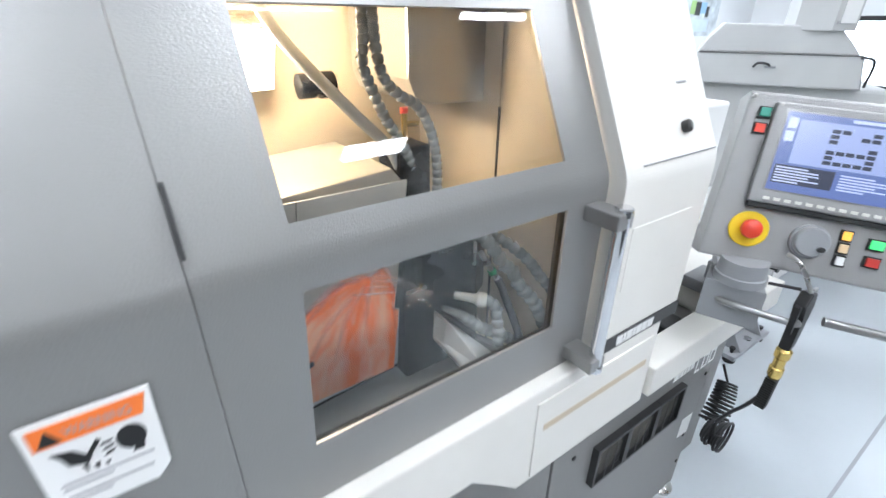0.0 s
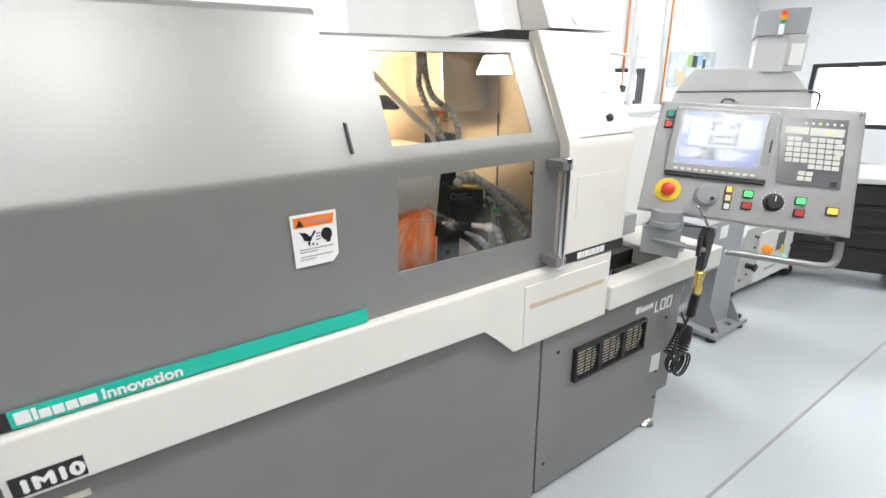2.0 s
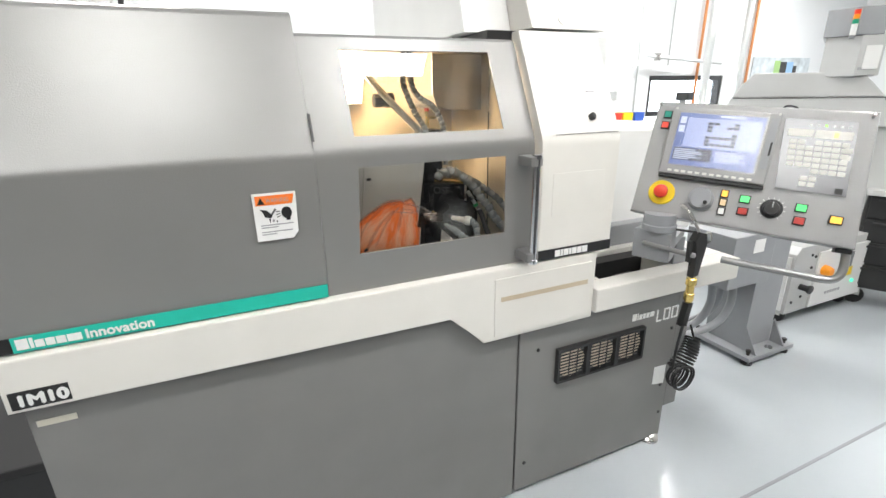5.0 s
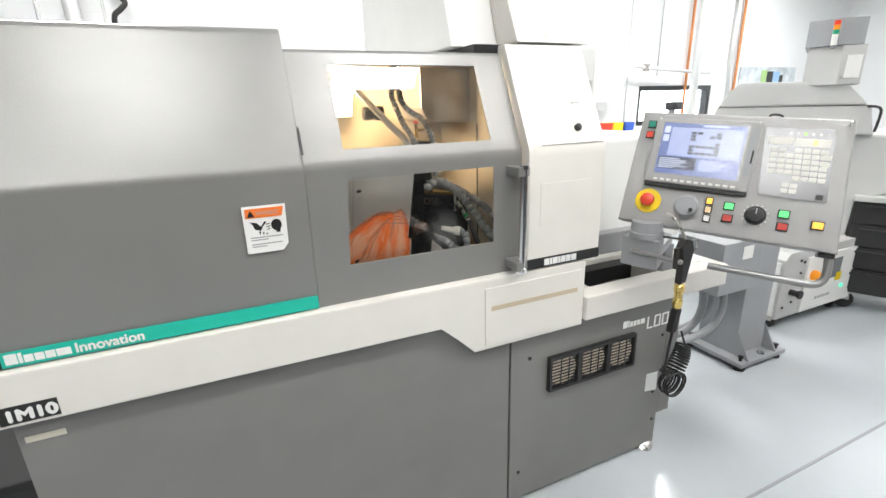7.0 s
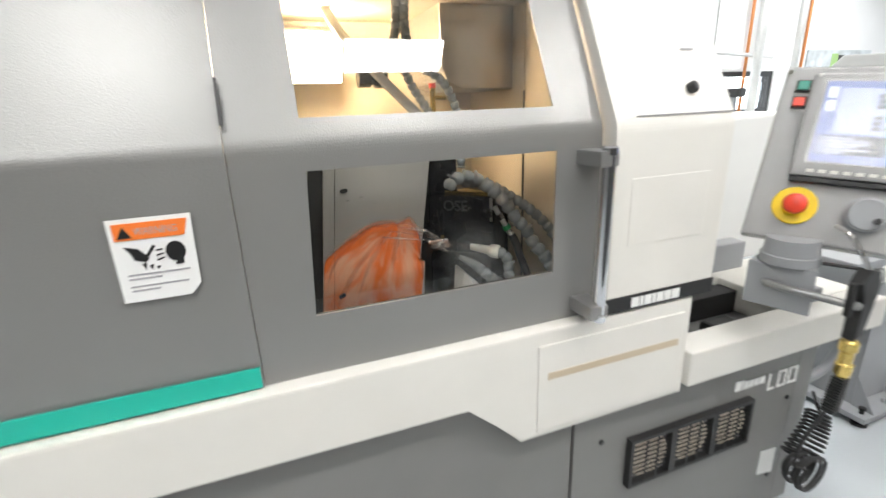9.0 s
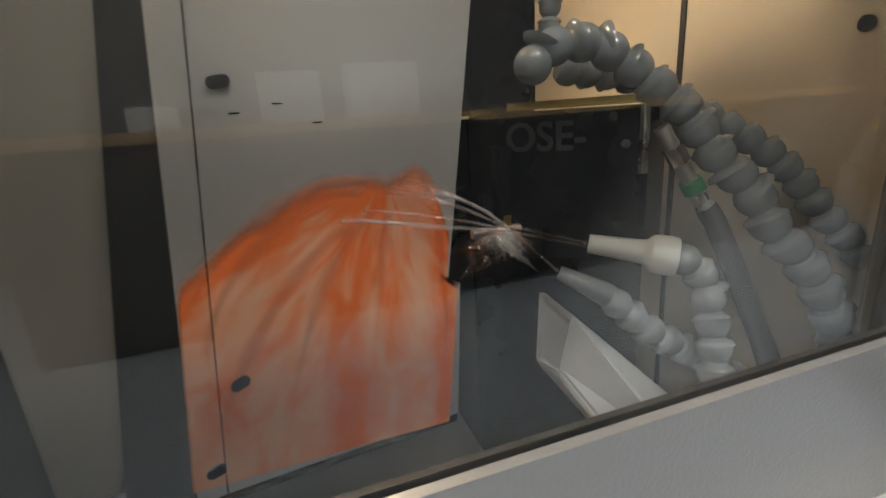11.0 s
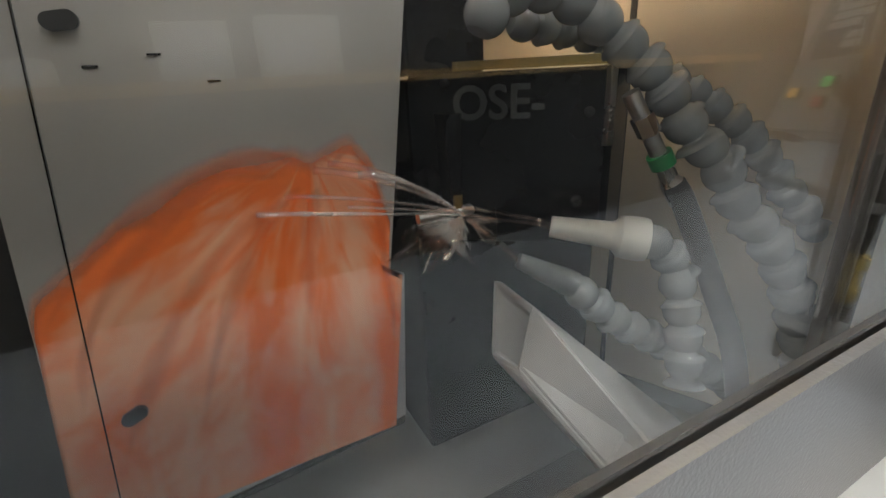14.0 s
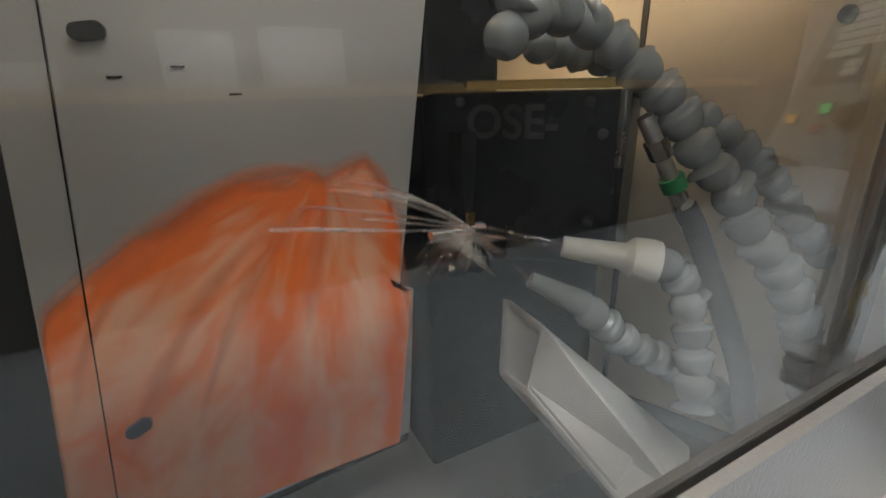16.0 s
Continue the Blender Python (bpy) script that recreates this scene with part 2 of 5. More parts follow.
def axis_pose(at, d):
    """A pose at a place whose z axis points along d."""
    return Matrix.Translation(at) @ Vector(d).to_track_quat("Z", "Y").to_matrix().to_4x4()


def slab(poly, y, th, bm=None):
    """A thin upright sheet in the plane y, facing -y. poly: pairs (x, z)."""
    return prism([(p[0], p[1]) for p in poly], 1, y, y + th, bm)


def letters(text, size, m, name, mat, parent, depth=0.0006, width=None, bold=0.0):
    cu = bpy.data.curves.new(name, "FONT")
    cu.body, cu.size, cu.extrude = text, size, depth
    cu.align_x, cu.align_y = "LEFT", "BOTTOM_BASELINE"
    cu.offset = 0.0
    ob = bpy.data.objects.new(name, cu)
    scene.collection.objects.link(ob)
    bpy.context.view_layer.update()
    me = bpy.data.meshes.new_from_object(ob.evaluated_get(bpy.context.evaluated_depsgraph_get()))
    bpy.data.objects.remove(ob)
    if width:
        xs = [v.co.x for v in me.vertices]
        me.transform(Matrix.Diagonal((width / (max(xs) - min(xs)), 1, 1, 1)))
    if bold:
        bm = bmesh.new()
        for k, (ox, oy) in enumerate(((0, 0), (bold, 0), (-bold, 0), (0, bold), (0, -bold))):
            me.transform(Matrix.Translation((ox, oy, 0.00015 * k)))
            bm.from_mesh(me)
            me.transform(Matrix.Translation((-ox, -oy, -0.00015 * k)))
        bm.to_mesh(me)
        bm.free()
    me.materials.clear()
    me.materials.append(mat)
    out = new(name, me)
    out.parent = parent
    out.matrix_basis = m
    return out


FRONT = Matrix.Rotation(radians(90), 4, "X")


def on_front(x, y, z):
    return Matrix.Translation((x, y, z)) @ FRONT


# ---- the room ----
X0, X1, Y0, Y1, TOP = -5.0, 10.5, -5.0, 4.2, 4.2


def room():
    fl = tagged(new("floor", put(box(X0 - 0.2, Y0 - 0.2, FLOOR - 0.2, X1 + 0.2, Y1 + 0.2, FLOOR), "floor", FLOORM)),
                "pale grey glossy epoxy floor of the workshop", "floor", kind="structure")
    # saw-cut joints filled with darker sealant
    bm = box(-4.9, -0.385, FLOOR - 0.002, 10.4, -0.373, FLOOR + 0.0015)
    box(6.1, -4.9, FLOOR - 0.002, 6.112, 4.1, FLOOR + 0.0015, bm=bm)
    part("floor_joint", bm, JOINT, fl, "thin dark saw-cut joint")
    tagged(new("ceiling", put(box(X0 - 0.2, Y0 - 0.2, TOP, X1 + 0.2, Y1 + 0.2, TOP + 0.2), "ceiling", CEILM)),
           "plain white painted workshop ceiling", "ceiling", kind="structure")
    # wall behind the machines, with one window
    wx0, wx1, wz0, wz1 = 5.43, 7.02, 1.03, 1.61
    bm = box(X0, Y1, FLOOR, wx0, Y1 + 0.2, TOP)
    box(wx1, Y1, FLOOR, X1, Y1 + 0.2, TOP, bm=bm)
    box(wx0, Y1, FLOOR, wx1, Y1 + 0.2, wz0, bm=bm)
    box(wx0, Y1, wz1, wx1, Y1 + 0.2, TOP, bm=bm)
    tagged(new("wall_north", put(bm, "wall_north", WALLM)), "white painted workshop wall with a window", "wall", kind="structure")
    tagged(new("wall_south", put(box(X0, Y0 - 0.2, FLOOR, X1, Y0, TOP), "wall_south", GREYWALL)), "plain grey painted workshop wall", "wall", kind="structure")
    tagged(new("wall_west", put(box(X0 - 0.2, Y0, FLOOR, X0, Y1, TOP), "wall_west", GREYWALL)), "plain grey painted workshop wall", "wall", kind="structure")
    # end wall with a wide window
    ey0, ey1, ez0, ez1 = -1.6, 3.05, 0.50, 1.63
    bm = box(X1, Y0, FLOOR, X1 + 0.2, ey0, TOP)
    box(X1, ey1, FLOOR, X1 + 0.2, Y1, TOP, bm=bm)
    box(X1, ey0, FLOOR, X1 + 0.2, ey1, ez0, bm=bm)
    box(X1, ey0, ez1, X1 + 0.2, ey1, TOP, bm=bm)
    tagged(new("wall_east", put(bm, "wall_east", WALLM)), "white painted workshop wall with a wide window", "wall", kind="structure")

    def frame_y(name, a, b, c, d, y, n):
        w = tagged(new(name), "black aluminium framed workshop window with bright daylight", "window", kind="structure")
        t = 0.07
        part("window_frame", box(a, y, c, a + t, y + 0.1, d), DARK, w)
        part("window_frame", box(b - t, y, c, b, y + 0.1, d), DARK, w)
        part("window_frame", box(a + t, y, d - t, b - t, y + 0.1, d), DARK, w)
        part("window_frame", box(a + t, y, c, b - t, y + 0.1, c + t), DARK, w)
        part("pane", box(a + t, y + 0.04, c + t, b - t, y + 0.05, d - t), WINGLASS, w).visible_shadow = False

    frame_y("window_1", wx0, wx1, wz0, wz1, Y1 + 0.02, 2)
    w2 = tagged(new("window_2"), "wide black framed workshop window with bright daylight", "window", kind="structure")
    t = 0.08
    part("window_frame", box(X1 + 0.02, ey0, ez1 - t, X1 + 0.12, ey1, ez1), DARK, w2)
    part("window_frame", box(X1 + 0.02, ey0, ez0, X1 + 0.12, ey1, ez0 + t), DARK, w2)
    for y in (ey0, 0.70, ey1 - t):
        part("window_frame", box(X1 + 0.02, y, ez0 + t, X1 + 0.12, y + t, ez1 - t), DARK, w2)
    for a, b in ((ey0 + t, 0.70), (0.70 + t, ey1 - t)):
        part("pane", box(X1 + 0.06, a, ez0 + t, X1 + 0.07, b, ez1 - t), WINGLASS, w2).visible_shadow = False
    sky_card = glow("bright_overcast", (0.93, 0.97, 1.0), 6.0)
    bd = bmesh.new()
    box(-2, 9.0, -3, 15.0, 9.1, 8, bm=bd)
    box(15.0, -8, -3, 15.1, 9.0, 8, bm=bd)
    tagged(new("backdrop", put(bd, "backdrop", sky_card)), "bright overcast daylight outside the windows", "backdrop", kind="structure")
    # vertical panel seams and pipes on the wall
    for x, r, mat, nm, lb in ((6.09, 0.055, PIPE, "wall_pipe", "thick galvanised vertical pipe before the wall"), (6.83, 0.045, PIPE, "wall_pipe", "thick galvanised vertical pipe before the wall"),
                              (6.36, 0.020, COPPER, "wall_conduit", "orange copper conduit running up the wall"), (7.51, 0.020, COPPER, "wall_conduit", "orange copper conduit running up the wall"),
                              (-1.60, 0.014, PIPE, "wall_conduit", "thin grey conduit running up the wall"), (-1.28, 0.055, PIPE, "wall_pipe", "thick galvanised vertical pipe before the wall"), (-1.12, 0.012, PIPE, "wall_conduit", "thin grey conduit running up the wall"),
                              (5.15, 0.012, PIPE, "wall_conduit", "thin grey conduit running up the wall"), (5.74, 0.008, PIPE, "wall_conduit", "thin grey conduit running up the wall")):
        y = Y1 - r - 0.02 if r < 0.03 else Y1 - r - 0.35
        if x == 5.74:
            tagged(new(nm, shade(put(tube([(x, y, 1.75), (x, y, TOP)], r, 10), nm, mat))), lb, "pipe")
        else:
            tagged(new(nm, shade(put(tube([(x, y, FLOOR), (x, y, TOP)], r, 14), nm, mat))), lb, "pipe")
    cable = smooth_path([(-1.04, 4.08, 2.10), (-1.03, 4.05, 2.24), (-0.97, 4.04, 2.30), (-0.93, 4.06, 2.36), (-0.99, 4.08, 2.44), (-1.06, 4.10, 2.60), (-1.06, 4.12, TOP)], 6)
    tagged(new("wall_cable", shade(put(tube(cable, 0.022, 10), "wall_cable", RUBBER))), "thick black cable looping down the white wall", "cable")
    # the added pair at y -2.9 gets fixtures here too
    for lx, ly in LAMP_ROWS:
        fx = thing("ceiling_light", "white linear ceiling light fixture, switched on", "ceiling light", (lx, ly, LAMP_Z), "ceiling lights")
        part("housing", box(-0.85 if lx == -2.05 else -0.58, -0.75 if lx == -2.05 else -0.20, 0.0, 0.85 if lx == -2.05 else 0.58, 0.75 if lx == -2.05 else 0.20, 0.07, 0.008), WHITE, fx)
        for s in (-0.4, 0.4):
            part("suspension_rod", tube([(s, 0, 0.07), (s, 0, TOP - LAMP_Z)], 0.004, 6), STEEL, fx)


room()


# ---- the lathe ----
CREASE, SLOPE = 1.265, 0.48


def front_y(z):
    return max(0.0, (z - CREASE)) * SLOPE


def arc_profile(y, top, round_=0.03):
    """The front outline of the covers: upright, a rounded crease, then the backward slope. Pairs (y, z), upwards."""
    pts = []
    a = Vector((y, CREASE - round_))
    c = Vector((y, CREASE))
    b = Vector((y + round_ * 0.9 * SLOPE, CREASE + round_ * 0.9))
    for k in range(7):
        t = k / 6
        pts.append(tuple((1 - t) ** 2 * a + 2 * t * (1 - t) * c + t * t * b))
    pts.append((y + (top - CREASE) * SLOPE, top))
    return pts


lathe_machine = thing("lathe", "grey and cream sliding-head lathe with a windowed door, at work", "machine", (0, 0, 0))


def covers():
    # cover over the headstock
    pr = [(-0.004, 0.885), *arc_profile(-0.004, 1.592, 0.012)]
    y, z = pr[-1]
    pr += [(y + 0.006, z + 0.009), (y + 0.018, z + 0.014), (1.05, z + 0.014), (1.05, 0.885)]
    cover = part("headstock_cover", prism(pr, 0, -0.815, -0.0995, r=0.002), GREY, lathe_machine, "grey textured sheet metal cover with a sloping top")
    # a dark strip put in for the shaded gap beside the door
    part("door_gap_line", prism([(front_y(1.295) - 0.014, 1.297), (front_y(1.36) - 0.014, 1.362), (front_y(1.36) - 0.002, 1.362), (front_y(1.295) - 0.002, 1.297)], 0, -0.099, -0.0945), DARK, lathe_machine)
    part("stripe", slab([(-0.773, 0.889), (-0.102, 0.889), (-0.102, 0.925), (-0.773, 0.925)], -0.0105, 0.0025), TEAL, cover, "teal green stripe")
    part("stripe_end", slab([(-0.813, 0.889), (-0.7735, 0.889), (-0.7735, 0.925), (-0.813, 0.925)], -0.0105, 0.0025), BLACK, cover, "black end of the stripe")
    # plain white shapes for the maker's word, then a readable one
    x = -0.765
    for w, h in ((0.021, 0.024), (0.006, 0.024), (0.016, 0.017), (0.016, 0.017), (0.017, 0.017), (0.026, 0.017)):
        part("word_block", slab([(x, 0.896), (x + w, 0.896), (x + w, 0.896 + h), (x, 0.896 + h)], -0.0125, 0.002), INK, cover)
        x += w + 0.0028
    letters("Innovation", 0.032, on_front(-0.642, -0.0122, 0.8965), "stripe_word", INK, cover, width=0.131, bold=0.0008)
    # warning sticker
    st = part("warning_sticker", slab([(-0.256, 1.066), (-0.172, 1.066), (-0.158, 1.082), (-0.155, 1.184), (-0.256, 1.184)], -0.010, 0.002), PAPER, cover, "white and orange warning sticker")
    part("header", slab([(-0.250, 1.155), (-0.166, 1.155), (-0.160, 1.178), (-0.250, 1.178)], -0.0112, 0.0012), ORANGE, st)
    letters("WARNING", 0.0145, on_front(-0.226, -0.0116, 1.1612), "header_word", GREYINK, st, 0.0002, 0.052)
    bm = slab([(-0.246, 1.158), (-0.229, 1.158), (-0.2375, 1.174)], -0.0122, 0.001)
    part("triangle", bm, BLACK, st)
    bm = bmesh.new()  # plain symbol of a cut glove and blade
    slab([(-0.242, 1.146), (-0.226, 1.142), (-0.214, 1.128), (-0.219, 1.122), (-0.232, 1.126), (-0.236, 1.138)], -0.0112, 0.0011, bm)
    slab([(-0.222, 1.126), (-0.207, 1.146), (-0.204, 1.143), (-0.219, 1.124)], -0.0114, 0.0011, bm)
    for k in range(3):
        slab([(-0.224 + 0.008 * k, 1.120 - 0.003 * k), (-0.219 + 0.008 * k, 1.121 - 0.003 * k), (-0.221 + 0.008 * k, 1.110)], -0.0112, 0.0011, bm)
    part("cut_symbol", bm, BLACK, st)
    bm = bmesh.new()  # plain round symbol with spray dashes
    slab([(-0.181 + 0.0125 * math.cos(t), 1.133 + 0.0145 * math.sin(t)) for t in [2 * math.pi * k / 16 for k in range(16)]], -0.0112, 0.0011, bm)
    slab([(-0.181, 1.121), (-0.172, 1.126), (-0.174, 1.114), (-0.184, 1.114)], -0.0114, 0.0011, bm)
    for k in range(3):
        slab([(-0.205, 1.122 + 0.007 * k), (-0.196, 1.125 + 0.006 * k), (-0.196, 1.127 + 0.006 * k), (-0.205, 1.124 + 0.007 * k)], -0.0112, 0.0011, bm)
    part("spray_symbol", bm, BLACK, st)
    bm = bmesh.new()
    for z, w in ((1.104, 0.076), (1.098, 0.040), (1.087, 0.072), (1.081, 0.035)):
        slab([(-0.244, z), (-0.244 + w, z), (-0.244 + w, z + 0.0026), (-0.244, z + 0.0026)], -0.0108, 0.0008, bm)
    part("small_print", bm, GREYINK, st)


def door():
    d = part("door", bmesh.new(), GREY, lathe_machine, "grey sliding door with two clear windows and a chrome handle")
    xs = [-0.0985, 0.0, 0.45, 0.549]
    zs = [0.885, 0.991, 1.226]
    prof = [(0.0, z) for z in zs] + arc_profile(0.0, CREASE + 0.04, 0.016)[:-1]
    prof += [(front_y(z), z) for z in (1.303, 1.517, 1.548)]
    prof += [(front_y(1.548) + 0.012, 1.556), (front_y(1.548) + 0.10, 1.558)]
    lo_i, up_i = 1, len(prof) - 5
    bm = bmesh.new()
    lean = lambda z: -0.005 + 0.056 * min(max(z - 0.99, 0.0), 0.24)
    grid = [[bm.verts.new((x + (lean(z) if k == 1 else 0.0), y, z)) for k, x in enumerate(xs)] for y, z in prof]
    for i in range(len(prof) - 1):
        for j in range(3):
            if j == 1 and i in (lo_i, up_i):
                continue
            bm.faces.new((grid[i][j], grid[i][j + 1], grid[i + 1][j + 1], grid[i + 1][j]))
    bmesh.ops.recalc_face_normals(bm, faces=bm.faces)
    if sum(f.normal.y for f in bm.faces) > 0:
        bmesh.ops.reverse_faces(bm, faces=bm.faces)
    bmesh.ops.solidify(bm, geom=bm.faces[:], thickness=0.005)
    me = put(bm, "door", GREY)
    d.data = me
    # panes sit in the inner face of the openings
    part("lower_pane", box(-0.012, 0.0065, 0.978, 0.462, 0.0095, 1.234), PANE_LOW, d, "clear pane with dried coolant mist").visible_shadow = False
    off = 0.0065
    a, b = (front_y(1.295), 1.295), (front_y(1.525), 1.525)
    n = Vector((0.9, -0.43)).normalized()
    up = prism([(a[0] + n.x * off, a[1] + n.y * off), (b[0] + n.x * off, b[1] + n.y * off), (b[0] + n.x * (off + 0.004), b[1] + n.y * (off + 0.004)), (a[0] + n.x * (off + 0.004), a[1] + n.y * (off + 0.004))], 0, -0.008, 0.468)
    part("upper_pane", up, PANE, d, "clear pane with dried coolant mist").visible_shadow = False
    # black rubber seal inside the closing edge
    part("seal", box(-0.010, 0.0105, 0.980, 0.460, 0.014, 0.9895), RUBBER, d)
    part("seal", box(-0.022, 0.0105, 0.970, -0.004, 0.016, 1.24), RUBBER, d)
    # handle: chrome bar on two blocks
    h = part("handle", tube([(0.520, -0.056, 1.232), (0.520, -0.056, 0.898)], 0.0125, 20), CHROME, d, "chrome bar handle", True)
    for z in (1.212, 0.918):
        part("bracket", box(0.492, -0.068, z - 0.014, 0.533, 0.0, z + 0.014, 0.003), BARM, h, "satin metal bracket")
    for z in (1.226, 0.904):
        part("cap", lathe([(0.0155, 0), (0.0155, 0.012), (0.013, 0.015)], 20, Matrix.Translation((0.520, -0.056, z - 0.007))), CHROME, h, "", True)


def column():
    pr = [(-0.03, 0.89), *arc_profile(-0.03, 1.58, 0.02)]
    y, z = pr[-1]
    pr += [(y + 0.14, z + 0.002), (0.30, z), (0.30, 0.89)]
    c = part("end_cover", prism(pr, 0, 0.556, 0.852, r=0.006), CREAM, lathe_machine, "cream enamelled end cover beside the door")
    part("nameplate", slab([(0.556, 0.889), (0.851, 0.889), (0.851, 0.922), (0.556, 0.922)], -0.0335, 0.003), BLACK, c, "black nameplate")
    x = 0.622
    for w in (0.020, 0.009, 0.019, 0.009, 0.018, 0.018, 0.021):
        part("plate_block", slab([(x, 0.894), (x + w, 0.894), (x + w, 0.916), (x, 0.916)], -0.0345, 0.001), INK, c)
        x += w + 0.0028
    # shallow access lid and the sliding seam
    part("access_lid", box(0.601, -0.0312, 1.03, 0.80, -0.028, 1.165, 0.0008), CREAM, c, "flush cream lid")
    part("access_seam", slab([(0.605, 1.279 + 0.0), (0.845, 1.279), (0.845, 1.281), (0.605, 1.281)], -0.026, 0.002), GREYINK, c)
    k = part("lid_knob", lathe([(0.011, 0), (0.012, 0.012), (0.008, 0.016), (0.0, 0.016)], 18, axis_pose((0.752, front_y(1.325) - 0.028, 1.325), (0.25, -0.9, 0.43))), DARK, c, "black round latch knob", True)
    part("small_plate", prism([(front_y(1.40) - 0.0325, 1.40), (front_y(1.402) - 0.0325, 1.403), (front_y(1.402) - 0.029, 1.403), (front_y(1.40) - 0.029, 1.40)], 0, 0.755, 0.785), GREYINK, c)
    # the hood over the cutting chamber and end cover
    hd = part("top_hood", prism([(0.235, 1.585), (0.235 + 0.9 * SLOPE * 0.6, 2.35), (1.25, 2.35), (1.25, 1.585)], 0, 0.43, 0.60, r=0.004), WHITE, lathe_machine, "tall pale sheet metal hood")
    part("hood_front", prism([(0.118, 1.588), (0.118 + 0.37, 2.35), (1.2, 2.35), (1.2, 1.588)], 0, 0.602, 0.90, r=0.006), CREAM, hd, "cream upper front of the hood")
    part("hood_seal", box(0.47, 0.16, 1.557, 0.59, 0.4, 1.583), DARK, hd, "black rubber seal under the hood")
    part("round_badge", lathe([(0.020, 0), (0.020, 0.002), (0.017, 0.0025), (0.0, 0.0025)], 24, axis_pose((0.725, 0.131, 1.617), (0, -0.9, 0.43))), CREAM, hd)
    # back of the chamber top, behind the door
    part("chamber_roof", box(-0.097, 0.235, 1.545, 0.556, 1.05, 1.56), WHITE, lathe_machine)
    part("rear_housing", box(-0.09, 0.62, 1.56, 0.428, 1.05, 1.60, 0.01), WHITE, lathe_machine)
    # housing behind the pan
    part("rear_cover", box(0.87, 0.36, 0.745, 1.75, 1.05, 1.245, 0.012), WHITE, lathe_machine, "pale rear cover behind the chip pan")
    part("rear_ledge", box(0.86, 0.30, 0.746, 1.42, 0.358, 0.84, 0.006), POST, lathe_machine)


def band():
    b = part("cream_band", prism([(-0.812, 0.755), (0.252, 0.755), (0.366, 0.636), (0.802, 0.636), (0.802, 0.884), (-0.812, 0.884)], 1, -0.03, 0.022, r=0.006), CREAM, lathe_machine, "cream painted band along the machine's waist")
    lab = part("asset_label", slab([(-0.80, 0.764), (-0.693, 0.764), (-0.693, 0.807), (-0.80, 0.807)], -0.032, 0.002), BLACK, b, "black label reading 1M10")
    letters("1M10", 0.0375, on_front(-0.7905, -0.0332, 0.7722), "asset_code", INK, lab, 0.0005, 0.086, 0.0022)
    dr = part("drawer_front", box(0.402, -0.0335, 0.652, 0.78, -0.028, 0.852, 0.0012), CREAM, b, "cream drawer front with a long slot")
    part("drawer_slot", box(0.424, -0.0345, 0.773, 0.768, -0.031, 0.789), material("slot_shadow_paint", (0.55, 0.46, 0.33), 0.5), dr)
    # chip pan: a tray with a rim round a dark pit
    pn = part("chip_pan", box(0.805, -0.045, 0.655, 1.55, 0.036, 0.745, 0.006), CREAM, lathe_machine, "cream chip pan with an open pit")
    part("pan_side", box(1.27, 0.037, 0.655, 1.55, 0.36, 0.745, 0.006), CREAM, pn)
    part("pan_rear", box(0.86, 0.265, 0.655, 1.268, 0.36, 0.745, 0.004), CREAM, pn)
    part("pan_left", box(0.805, 0.037, 0.655, 0.885, 0.264, 0.745, 0.004), CREAM, pn)
    part("pit_floor", box(0.886, 0.037, 0.60, 1.269, 0.264, 0.615), DARK, pn, "black floor of the pit")
    part("pit_wall", box(0.886, 0.2, 0.616, 1.269, 0.262, 0.725), DARK, pn)
    part("pit_block", box(1.06, 0.06, 0.616, 1.16, 0.15, 0.69, 0.01), DARK, pn)


FILTER = material("dusty_filter", (0.75, 0.66, 0.53), 0.9, vary=0.12, scale=90)


